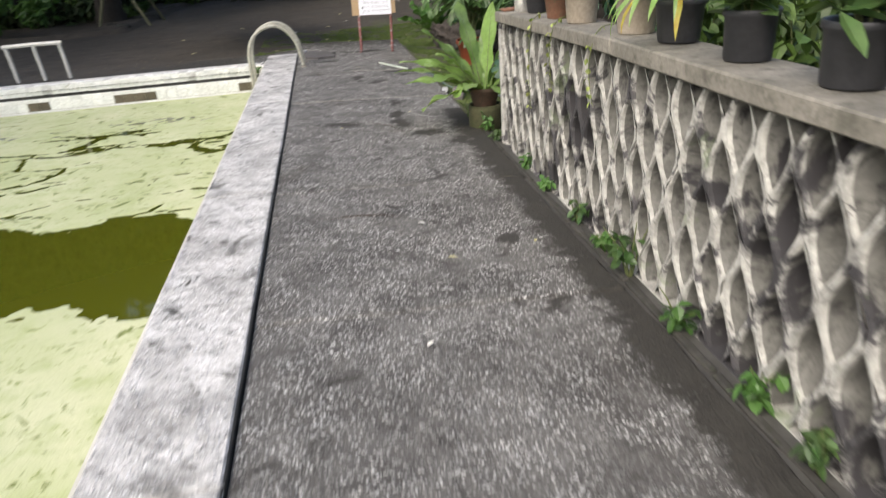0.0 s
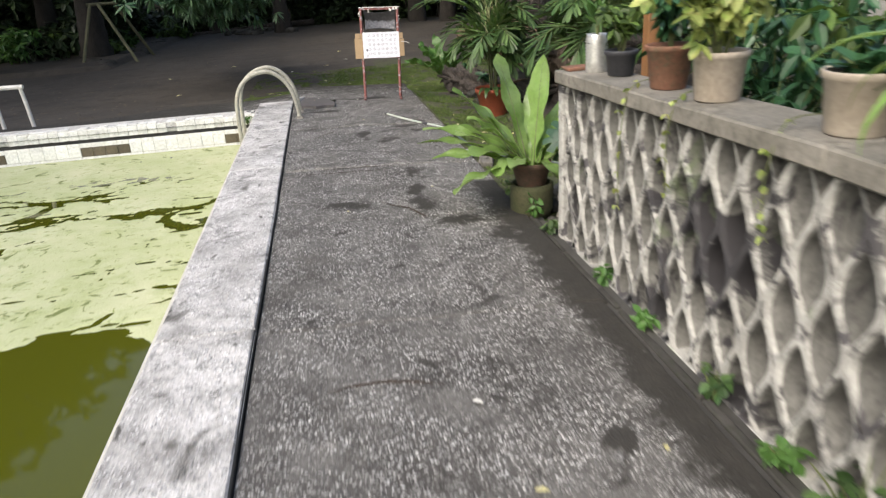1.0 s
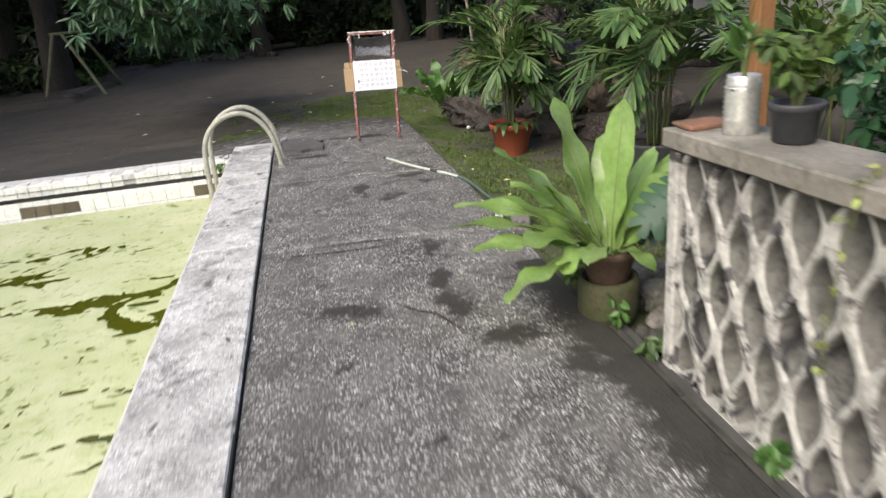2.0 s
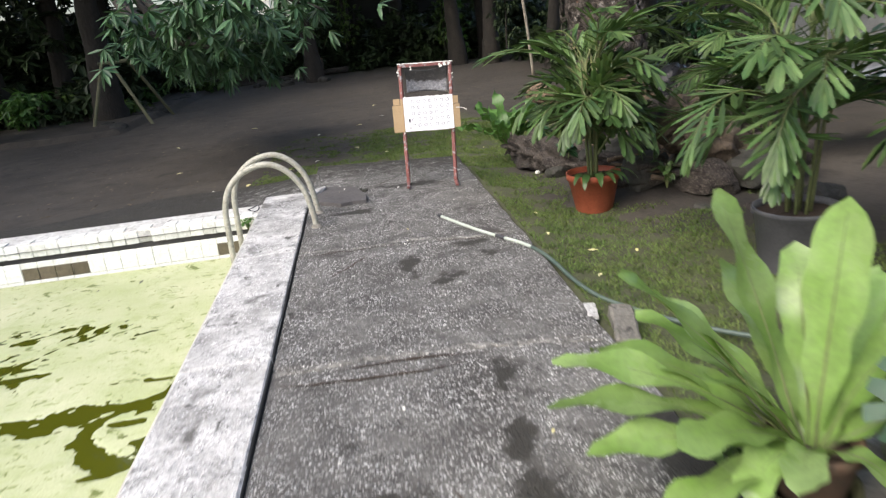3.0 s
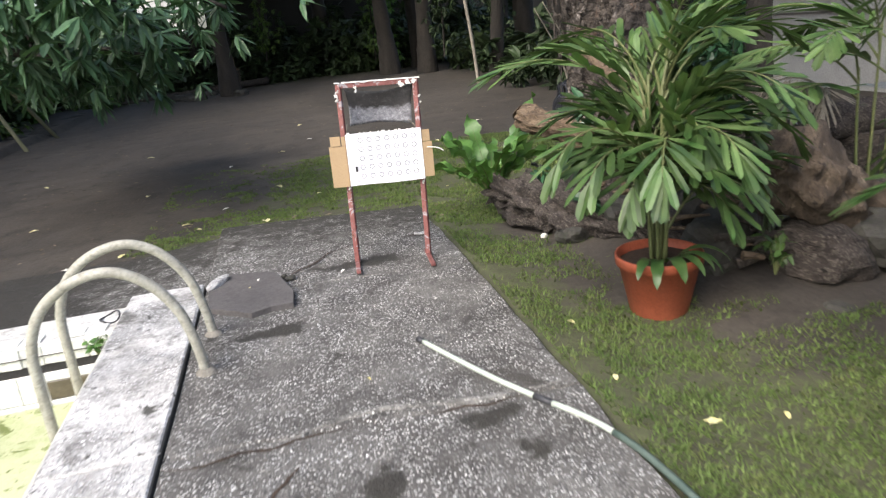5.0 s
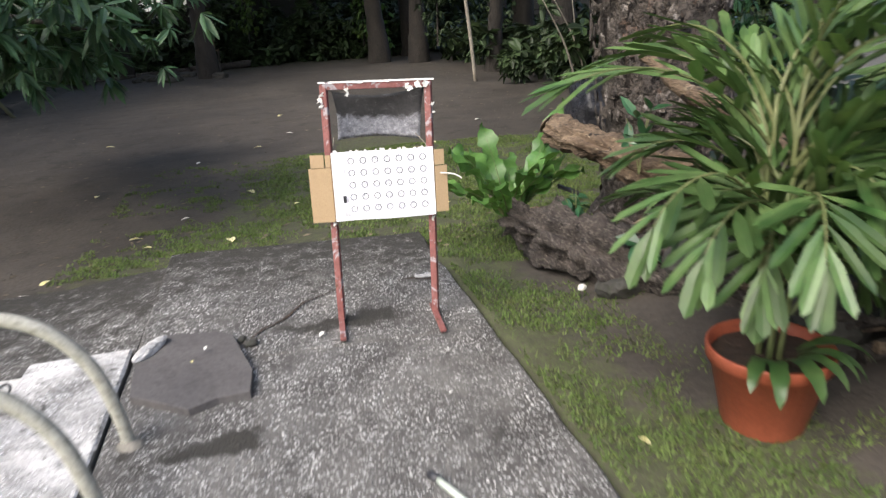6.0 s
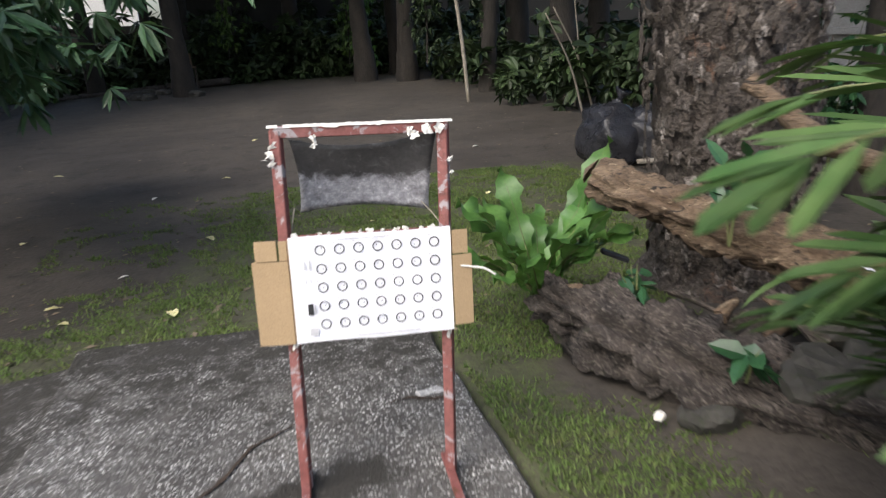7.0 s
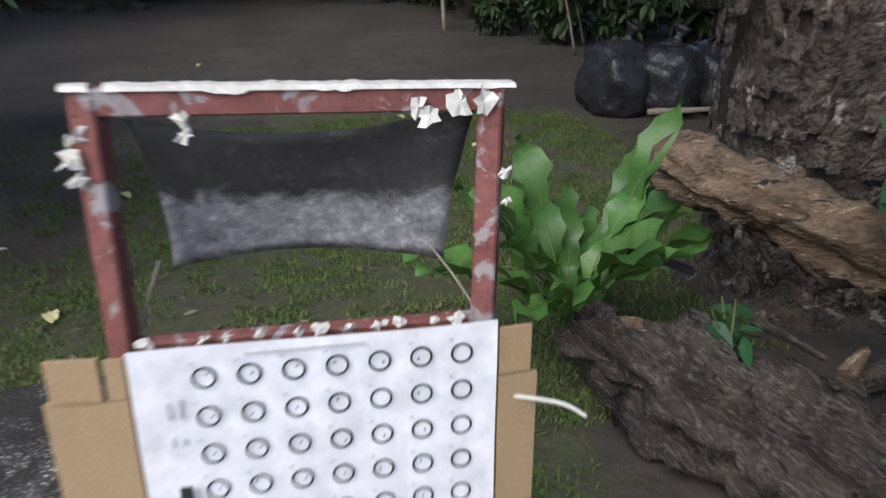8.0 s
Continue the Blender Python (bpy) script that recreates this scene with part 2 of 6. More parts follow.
M_PAPER_WALL = material("white_gap_paint", [(0.78, 0.78, 0.77), (0.70, 0.70, 0.68)], 0.7, 20, 0.85, 0.2)
# near-black because the shade under the trees is put into the wall colour
M_FENCE = material("shaded_yard_wall", [(0.016, 0.015, 0.013), (0.028, 0.027, 0.024)], 0.8, 20, 0.9, 0.4)
M_ZINC = material("weathered_metal_sheet", [(0.40, 0.42, 0.43), (0.30, 0.31, 0.32)], 3, 40, 0.45, 0.1, 0.001, metal=0.5)
M_STICK = material("dead_grey_twig", [(0.22, 0.19, 0.15), (0.32, 0.29, 0.24)], 8, 50, 0.9, 0.3)
M_LEAF_FERN = material("bright_nest_fern_leaf", [(0.19, 0.325, 0.075), (0.29, 0.42, 0.15)], 5, 40, 0.26, 0.1, 0.002, objects=0.22, trans=0.35)
M_LEAF_PALM = material("palm_leaf", [(0.044, 0.100, 0.028), (0.118, 0.184, 0.064)], 5, 40, 0.38, 0.1, 0.002, islands=0.4, trans=0.25)
M_LEAF_DARK = material("dark_glossy_leaf", [(0.026, 0.078, 0.034), (0.042, 0.11, 0.042)], 4, 40, 0.32, 0.1, 0.002, islands=0.3, trans=0.15)
M_LEAF_MANGO = material("mango_leaf", [(0.035, 0.086, 0.040), (0.072, 0.142, 0.066)], 1.0, 30, 0.42, 0.05, islands=0.45, trans=0.2)
M_LEAF_BUSH = material("undergrowth_leaf", [(0.05, 0.10, 0.022), (0.10, 0.16, 0.035)], 0.8, 30, 0.5, 0.05, islands=0.5, trans=0.25)
M_LEAF_VARIEG = material("variegated_leaf", [(0.22, 0.32, 0.07), (0.42, 0.44, 0.15)], 22, 60, 0.45, 0.05, islands=0.35, trans=0.3)
M_LEAF_YELLOW = material("yellowing_leaf", [(0.50, 0.33, 0.05), (0.42, 0.42, 0.08)], 12, 40, 0.5, 0.05, islands=0.2, trans=0.3)
M_LEAF_FALLEN = material("fallen_yellow_leaf", [(0.62, 0.55, 0.22), (0.72, 0.68, 0.42)], 20, 60, 0.6, 0.05, objects=0.25)
M_FLOWER = material("white_petal", [(0.80, 0.78, 0.72), (0.72, 0.70, 0.62)], 20, 60, 0.6, 0.05)
M_STEM = material("green_cane", [(0.09, 0.12, 0.04), (0.14, 0.15, 0.06)], 6, 40, 0.6, 0.2)

# murky, still water: dark green and glossy
M_WATER = bpy.data.materials.new("murky_pool_water")
M_WATER.use_nodes = True
wb = M_WATER.node_tree.nodes["Principled BSDF"]
wb.inputs["Base Color"].default_value = (0.06, 0.066, 0.006, 1)
wb.inputs["Roughness"].default_value = 0.04
wb.inputs["IOR"].default_value = 1.33

# ---- builders ----


def mesh_of(name, verts, faces, mats, smooth=False):
    me = bpy.data.meshes.new(name)
    me.from_pydata([tuple(v) for v in verts], [], faces)
    for m in mats if isinstance(mats, (list, tuple)) else [mats]:
        me.materials.append(m)
    if smooth:
        me.polygons.foreach_set("use_smooth", [True] * len(me.polygons))
    me.update()
    return me


def part(name, bm, mat, parent, label="", smooth=False):
    """Links a bmesh, or a (verts, faces) pair, as one mesh object under a thing or a part."""
    if isinstance(bm, tuple):
        me = mesh_of(name, bm[0], bm[1], mat, smooth)
    else:
        me = bpy.data.meshes.new(name)
        bm.to_mesh(me)
        bm.free()
        me.materials.append(mat)
        if smooth:
            me.polygons.foreach_set("use_smooth", [True] * len(me.polygons))
    ob = new(name, me)
    ob.parent = parent
    return tagged(ob, label)


def piece(name, me, parent, m):
    ob = new(name, me)
    ob.parent = parent
    ob.matrix_basis = m
    return ob


def thing(name, label, category, m=None, group="", kind=""):
    ob = new(name)
    ob.empty_display_size = 0.1
    if m is not None:
        ob.matrix_basis = m
    return tagged(ob, label, category, group, kind)


def box(x0, x1, y0, y1, z0, z1, bevel=0.0, seg=1):
    bm = bmesh.new()
    bmesh.ops.create_cube(bm, size=1, matrix=Matrix.Translation(((x0 + x1) / 2, (y0 + y1) / 2, (z0 + z1) / 2)) @ Matrix.Diagonal((x1 - x0, y1 - y0, z1 - z0, 1)))
    if bevel:
        bmesh.ops.bevel(bm, geom=bm.edges[:], offset=bevel, segments=seg, affect="EDGES")
    return bm


def roughen(bm, amount, scale, cut=0):
    if cut:
        bmesh.ops.subdivide_edges(bm, edges=bm.edges[:], cuts=cut, use_grid_fill=True)
    bm.normal_update()
    for v in bm.verts:
        v.co += v.normal * (noise.noise(v.co * scale) * amount)
    return bm


def spline(points, steps=6):
    """A smooth run of points through those given (Catmull-Rom)."""
    p = [Vector(q) for q in points]
    p = [p[0] * 2 - p[1]] + p + [p[-1] * 2 - p[-2]]
    out = []
    for i in range(1, len(p) - 2):
        for k in range(steps):
            t = k / steps
            a, b, c, d = p[i - 1], p[i], p[i + 1], p[i + 2]
            out.append(0.5 * ((2 * b) + (c - a) * t + (2 * a - 5 * b + 4 * c - d) * t * t + (3 * b - a - 3 * c + d) * t ** 3))
    return out + [p[-2]]


def tube(points, radius, sides=10, rough=0.0, scale=8.0, seed=0.0, ends=True, ridge=0.0):
    """Verts and faces of a tube along the points; radius: a number or a function of 0..1."""
    pts = [Vector(p) for p in points]
    n = len(pts)
    a = None
    verts, faces = [], []
    for i, p in enumerate(pts):
        d = (pts[min(i + 1, n - 1)] - pts[max(i - 1, 0)]).normalized()
        if a is None:
            a = d.cross(Vector((0, 0, 1)) if abs(d.z) < 0.9 else Vector((1, 0, 0)))
        a = (a - d * a.dot(d)).normalized()
        b = d.cross(a)
        r = radius(i / (n - 1)) if callable(radius) else radius
        for k in range(sides):
            w = 2 * math.pi * k / sides
            if ridge:
                r2 = r * (1 + ridge * (noise.noise(Vector((math.cos(w) * 2.6 + seed, math.sin(w) * 2.6, i * 0.07))) + 0.6 * noise.noise(Vector((math.cos(w) * 6.5, math.sin(w) * 6.5 + seed, i * 0.12)))))
            else:
                r2 = r
            q = p + (a * math.cos(w) + b * math.sin(w)) * r2
            if rough:
                q += (q - p).normalized() * (noise.noise(q * scale + Vector((seed, seed, seed))) + 0.5 * noise.noise(q * scale * 3.1)) * rough
            verts.append(q)
    for i in range(n - 1):
        for k in range(sides):
            k2 = (k + 1) % sides
            faces.append((i * sides + k, i * sides + k2, (i + 1) * sides + k2, (i + 1) * sides + k))
    if ends:
        faces.append(tuple(range(sides - 1, -1, -1)))
        faces.append(tuple(range((n - 1) * sides, n * sides)))
    return verts, faces


def lathe(profile, sides=28, wobble=0.0):
    """A turned shape round z from (radius, height) pairs."""
    verts, faces = [], []
    for r, z in profile:
        for k in range(sides):
            a = 2 * math.pi * k / sides
            rr = r * (1 + wobble * math.sin(3 * a + z * 9))
            verts.append((rr * math.cos(a), rr * math.sin(a), z))
    for i in range(len(profile) - 1):
        for k in range(sides):
            k2 = (k + 1) % sides
            faces.append((i * sides + k, i * sides + k2, (i + 1) * sides + k2, (i + 1) * sides + k))
    return verts, faces


def joined(pairs):
    verts, faces = [], []
    for v, f in pairs:
        o = len(verts)
        verts += list(v)
        faces += [tuple(i + o for i in q) for q in f]
    return verts, faces


def moved(vf, m):
    return [m @ Vector(v) for v in vf[0]], vf[1]


def strap(length, width, rise, droop, wave=0.0, fold=0.25, shape=0.62, n=9, seed=0.0, twist=0.0, lobes=0, blunt=0.75):
    """A long leaf that leaves the origin along +x at the angle rise (degrees), bends by droop along its length, folded along its midrib."""
    verts, faces = [], []
    x = z = 0.0
    for i in range(n + 1):
        u = i / n
        a = radians(rise - droop * u)
        if i:
            x += math.cos(a) * length / n
            z += math.sin(a) * length / n
        w = width * 0.5 * (max(0.0, math.sin(math.pi * u ** (math.log(0.5) / math.log(shape)))) ** blunt * 0.93 + 0.07 * (1 - u))
        if lobes and 0.12 < u < 0.95:
            w *= 1 - lobes * (i % 2)
        for s in (-1, 0, 1):
            k = wave * math.sin(u * 17 + s * 1.7 + seed) * abs(s) * width
            off = abs(s) * w * fold
            tw = twist * u * s * w
            verts.append((x - math.sin(a) * (off + k + tw), s * w * (1 + 0.1 * math.sin(u * 23 + seed)), z + math.cos(a) * (off + k + tw)))
        if i:
            o = (i - 1) * 3
            faces += [(o, o + 1, o + 4, o + 3), (o + 1, o + 2, o + 5, o + 4)]
    return verts, faces


def leaflet(length, width, blunt=0.0):
    """A small folded leaf along +x: six points, four triangles."""
    w = width / 2
    return [(0, 0, 0), (length * 0.35, -w, 0.25 * w), (length * 0.35, w, 0.25 * w), (length * 0.42, 0, -0.1 * w),
            (length * (0.75 + 0.15 * blunt), -w * (0.7 + 0.35 * blunt), 0.0), (length * (0.75 + 0.25 * blunt), w * (0.7 + 0.35 * blunt), 0.0), (length, 0, -0.3 * w)], \
           [(0, 1, 3), (0, 3, 2), (1, 4, 3), (4, 6, 3), (3, 6, 5), (3, 5, 2)]


def frond(length, rise, droop, pairs, leaf_len, leaf_w, rng, blunt=0.6, hang=17):
    """A feather palm frond: a rachis with paired leaflets, as (rachis, leaves)."""
    pts, angs = [], []
    x = z = 0.0
    n = 12
    for i in range(n + 1):
        a = radians(rise - droop * (i / n) ** 1.4)
        if i:
            x += math.cos(a) * length / n
            z += math.sin(a) * length / n
        pts.append(Vector((x, 0, z)))
        angs.append(a)
    rachis = tube(pts, lambda u: 0.009 * (1 - 0.75 * u), 5)
    leaves = []
    for k in range(pairs):
        u = 0.22 + 0.78 * k / (pairs - 1)
        i = min(int(u * n), n - 1)
        p = pts[i].lerp(pts[i + 1], u * n - i)
        size = leaf_len * (0.55 + 0.45 * math.sin(math.pi * min(1, 0.18 + 0.75 * u))) * rng.uniform(0.9, 1.1)
        for s in (-1, 1):
            yaw = s * (62 - 40 * u + rng.uniform(-6, 6))
            m = Matrix.Translation(p) @ pose(0, 0, 0, s * rng.uniform(5, 25), -math.degrees(angs[i]) + hang * rng.uniform(0.6, 1.6), yaw)
            seg = leaflet(size, leaf_w * rng.uniform(0.8, 1.1), blunt)
            leaves.append(moved(seg, m))
    leaves.append(moved(leaflet(leaf_len * 0.7, leaf_w * 1.4, blunt), Matrix.Translation(pts[-1]) @ pose(0, 0, 0, 0, -math.degrees(angs[-1]) + 10, 0)))
    return rachis, joined(leaves)


def scatter_leaves(places, count, leaf_len, leaf_w, rng, droop=(5, 60)):
    """Whorls of leaves at the given places: one joined (verts, faces) pair."""
    base_v, base_f = leaflet(1, 1)
    bv = np.array(base_v)
    verts, faces = [], []
    o = 0
    for p in places:
        tilt = Euler((rng.uniform(-0.5, 0.5), rng.uniform(-0.5, 0.5), rng.uniform(0, 6.28))).to_matrix()
        for k in range(count):
            L, Wd = leaf_len * rng.uniform(0.7, 1.15), leaf_w * rng.uniform(0.75, 1.2)
            r = np.array(tilt @ Euler((rng.uniform(-0.4, 0.4), radians(rng.uniform(*droop)), 6.283 * k / count + rng.uniform(-0.3, 0.3))).to_matrix())
            v = (bv * (L, Wd, Wd)) @ r.T + np.array(p)
            verts.append(v)
            faces += [tuple(i + o for i in f) for f in base_f]
            o += len(bv)
    return np.concatenate(verts).tolist(), faces


# ---- ground, pool, walkway ----
POOL = (-6.5, -0.46, -10.0, 5.16)
WATER_Z = -0.44


def ground_height(x, y):
    z = -0.29 + 0.05 * noise.noise(Vector((x * 0.35, y * 0.35, 0))) + 0.012 * noise.noise(Vector((x * 2.1, y * 2.1, 4)))
    near = -0.115 - 0.115 * max(0.0, min(1.0, (x - 1.7) / 0.8)) + 0.012 * noise.noise(Vector((x * 2.6, y * 2.6, 9)))
    k = max(0.0, min(1.0, (y - 6.3) / 2.2))
    z = near * (1 - k) + z * k if x > -6.6 else z
    if x < 0.2 and y > 4.9:
        k = max(0.0, min(1.0, (y - 6.0) / 1.6))
        z = -0.13 * (1 - k) + min(z, -0.22) * k
    z += 0.16 * math.exp(-((x - 3.4) / 0.8) ** 2 - ((y - 5.2) / 1.5) ** 2)
    if 16 < y < 40 and x < -5.2:
        z += 0.12
    if -0.5 < x < 1.72 and -20 < y < 6.9:
        z = min(z, -0.3)
    return z


def lawn(x, y):
    """How far grass covers the ground, 0 to 1."""
    g = 0.0
    if x > 1.6 and y > -0.2:
        g = 0.64 - (0.45 if y < 3.6 else 0.6) * max(0.0, x - (3.1 if y < 3.6 else 2.6)) - 0.16 * max(0.0, y - 11.5)
        if y > 4.5 and y < 6.5:
            g -= 0.75 * max(0.0, min(0.55, x - 2.0))
        if 3.4 < y < 6.3:
            g -= 0.45 * math.exp(-((x - 3.3) / 0.6) ** 2)
    if y > 6.7:
        left = 0.25 + (y - 8.4) * 0.32 if y > 8.4 else -0.75 + (y - 6.9) * 0.66
        g = max(g, 0.56 - 0.62 * max(0.0, left - x) - 0.5 * max(0.0, y - 11.2) - 0.3 * max(0.0, x - 4.5))
    if y > 28 and -6 < x < 8:
        g = max(g, 0.42)
    return max(0.0, min(1.0, g))


def axis(fine0, fine1, step, far):
    a = list(np.arange(fine0, fine1 + 1e-6, step))
    d, lo, hi = step, fine0, fine1
    while hi < far:
        d *= 1.35
        lo, hi = lo - d, hi + d
        a = [lo] + a + [hi]
    return a


gx, gy = axis(-6.5, 9.1, 0.12, 700), axis(-10.0, 20.0, 0.12, 700)
gx = sorted(set([round(v, 3) for v in gx if not -0.53 < v < -0.40] + [POOL[0], POOL[1]]))
gy = sorted(set([round(v, 3) for v in gy if not 5.10 < v < 5.22] + [POOL[2], POOL[3]]))
gverts = [(x, y, ground_height(x, y)) for y in gy for x in gx]
nx = len(gx)
gfaces = []
for j in range(len(gy) - 1):
    for i in range(nx - 1):
        cx, cy = (gx[i] + gx[i + 1]) / 2, (gy[j] + gy[j + 1]) / 2
        if not (POOL[0] < cx < POOL[1] and POOL[2] < cy < POOL[3]):
            gfaces.append((j * nx + i, j * nx + i + 1, (j + 1) * nx + i + 1, (j + 1) * nx + i))
me = mesh_of("ground", gverts, gfaces, M_GROUND, True)
attr = me.attributes.new("lawn", "FLOAT", "POINT")
attr.data.foreach_set("value", [lawn(v[0], v[1]) for v in gverts])
tagged(new("ground", me), "dark bare yard soil with patches of short mossy lawn", "ground", kind="structure")

# grass blades on the near lawn
rng = random.Random(5)
gv, gf = [], []
while len(gf) < 135000:
    x, y = rng.uniform(-0.9, 4.6), rng.uniform(0.2, 11.5)
    if (x < 1.79 and y < 6.95) or (x < 0.05 and y < 7.1):
        continue
    d = lawn(x, y) - 0.12 + 0.85 * noise.noise(Vector((x * 1.5, y * 1.5, 3))) + 0.9 * noise.noise(Vector((x * 5.5, y * 5.5, 1)))
    if rng.random() > d * 1.25:
        continue
    z = ground_height(x, y)
    h = rng.uniform(0.008, 0.028) * (1.8 if rng.random() < 0.04 else 1.0)
    a, lean = rng.uniform(0, 6.28), rng.uniform(0.008, 0.04)
    w = rng.uniform(0.0025, 0.006)
    o = len(gv)
    gv += [(x - w * math.cos(a), y - w * math.sin(a), z), (x + w * math.cos(a), y + w * math.sin(a), z),
           (x + lean * math.sin(a), y - lean * math.cos(a), z + h)]
    gf.append((o, o + 1, o + 2))
tagged(new("grass", mesh_of("grass", gv, gf, M_GRASS)), "short sparse green grass on dark damp soil", "grass", kind="stuff")

# water and the floating mat, which dips under the water where it is open
tagged(new("water", mesh_of("water", [(POOL[0], POOL[2], WATER_Z), (POOL[1] + 0.04, POOL[2], WATER_Z), (POOL[1] + 0.04, POOL[3] - 0.02, WATER_Z), (POOL[0], POOL[3] - 0.02, WATER_Z)],
                            [(0, 1, 2, 3)], M_WATER)), "still dark olive-green murky pool water", "water", kind="structure")


def mat_height(x, y):
    n = noise.fractal(Vector((x * 0.75, y * 1.15, 2.0)), 0.9, 2.1, 4) + 0.35 * noise.noise(Vector((x * 0.5, y * 3.2, 7)))
    open_band = math.exp(-((y + 1.05 + 0.25 * (x + 1.2) + 0.25 * noise.noise(Vector((x * 1.3, 0, 5)))) / 0.55) ** 2)
    streak = noise.noise(Vector((x * 1.0, y * 2.7, 11)))
    cover = 0.17 + 0.26 * n + 0.20 * streak + 0.16 * noise.noise(Vector((x * 6, y * 9, 3))) + 0.14 * noise.noise(Vector((x * 13, y * 17, 8))) - 1.5 * open_band
    warp = Vector((0.35 * noise.noise(Vector((x * 1.4, y * 1.4, 1))), 0.3 * noise.noise(Vector((x * 1.6, y * 1.6, 6))), 0))
    d = noise.voronoi(Vector((x * 0.85, y * 1.75, 0.4)) + warp)[0]
    rafts = max(0.0, min(1.0, (4.2 - y) / 1.2)) * max(0.0, min(1.0, (y + 0.6) / 0.5))
    cover = (cover + 0.10 * rafts) - rafts * 0.62 * math.exp(-((d[1] - d[0] + 0.06 * noise.noise(Vector((x * 7, y * 9, 2)))) / 0.045) ** 2) * max(0.0, min(1.0, 0.75 + 1.6 * noise.noise(Vector((x * 0.9, y * 1.1, 21)))))
    near = max(0.0, min(1.0, (y - 0.9) / 0.8))
    cover -= near * (0.22 * max(0.0, noise.noise(Vector((x * 9, y * 12, 31)))) + 0.22 * max(0.0, noise.noise(Vector((x * 21, y * 25, 35)))))
    if y > 3.9:
        cover += 0.2
    if y < -2.0:
        cover += 0.6
    return max(-0.02, min(0.005, cover * 0.05))


step = 0.032
xs, ys = np.arange(POOL[0] + 0.02, POOL[1] - 0.02, step), np.arange(POOL[2] + 0.02, POOL[3] - 0.03, step)
av = [(x, y, WATER_Z + mat_height(x, y) + 0.0012 * noise.noise(Vector((x * 14, y * 14, 1)))) for y in ys for x in xs]
k = len(xs)
af = [(j * k + i, j * k + i + 1, (j + 1) * k + i + 1, (j + 1) * k + i) for j in range(len(ys) - 1) for i in range(k - 1)
      if max(av[j * k + i][2], av[j * k + i + 1][2], av[(j + 1) * k + i][2], av[(j + 1) * k + i + 1][2]) > WATER_Z - 0.004]
tagged(new("duckweed_mat", mesh_of("duckweed_mat", av, af, M_ALGAE, True)), "pale green floating duckweed mat broken by dark water", "duckweed", kind="stuff")

# pool walls
pool = thing("wall_pool", "grimy concrete pool wall with worn white tiles", "pool wall", kind="structure")
part("wall_side", box(POOL[1] - 0.02, POOL[1] + 0.1, POOL[2], POOL[3] - 0.05, -1.2, 0.0), M_GROUT, pool)
part("wall_far", box(POOL[0], POOL[1] + 0.1, POOL[3] - 0.012, POOL[3] + 0.2, -1.2, -0.26), M_GROUT, pool)
part("wall_left", box(POOL[0] - 0.15, POOL[0], POOL[2], POOL[3] + 0.2, -1.2, -0.10), M_GROUT, pool)
part("wall_near", box(POOL[0], POOL[1] + 0.1, POOL[2] - 0.15, POOL[2], -1.2, -0.10), M_GROUT, pool)
part("gutter", box(POOL[0], POOL[1] + 0.05, POOL[3] + 0.06, POOL[3] + 0.3, -0.26, -0.19), M_DARKCON, pool)
part("rim", roughen(box(POOL[0], -0.42, POOL[3] + 0.03, POOL[3] + 0.42, -0.19, -0.062, 0.012), 0.004, 9), M_RIM, pool)


def slope(x):
    return -0.045 * x


# raised coping along the pool, in cast lengths
coping = thing("coping", "raised pale weathered concrete pool coping", "coping", kind="structure")
edges = [-12.0, -9.2, -6.6, -4.1, -1.32, 1.78, 3.55, 5.52]
for y0, y1 in zip(edges, edges[1:]):
    bm = box(-0.46, 0.0, y0 + 0.004, y1 - 0.004, -0.25, 0.028, 0.012)
    bmesh.ops.bisect_plane(bm, geom=bm.verts[:] + bm.edges[:] + bm.faces[:], plane_co=(-0.23, 0, 0), plane_no=(1, 0, 0))
    roughen(bm, 0.008, 3.0, 6)
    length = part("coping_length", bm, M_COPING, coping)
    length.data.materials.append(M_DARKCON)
    # lower walkway-side faces coloured dark to hold the shadow line beside the slabs
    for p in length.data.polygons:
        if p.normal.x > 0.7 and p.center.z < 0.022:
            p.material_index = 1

def stained(x, y):
    """Old wet stains on the walkway, 0 to 1."""
    s = max(0.0, 0.64 - 0.24 * (7.0 - y)) if y > 5.0 else 0.0
    x, y = x + 0.10 * noise.noise(Vector((x * 4, y * 4, 3))) + 0.05 * noise.noise(Vector((x * 11, y * 11, 5))), y + 0.16 * noise.noise(Vector((x * 4, y * 4, 8))) + 0.06 * noise.noise(Vector((x * 11, y * 11, 2)))
    for cx, cy, rx, ry in ((1.14, 1.42, 0.09, 0.26), (1.07, 0.85, 0.07, 0.22), (1.06, 0.45, 0.09, 0.24), (1.27, 0.06, 0.24, 0.09), (1.52, -0.28, 0.20, 0.12), (0.52, 0.55, 0.22, 0.08), (1.30, 3.40, 0.14, 0.09), (1.40, 3.12, 0.09, 0.12), (0.79, 3.04, 0.07, 0.22), (1.03, 2.72, 0.14, 0.09), (0.40, 4.6, 0.25, 0.12), (1.0, 5.6, 0.35, 0.15)):
        s = max(s, 0.79 * math.exp(-((x - cx) / (1.25 * rx)) ** 2 - ((y - cy) / (1.2 * ry)) ** 2))
    return min(s, 0.66)


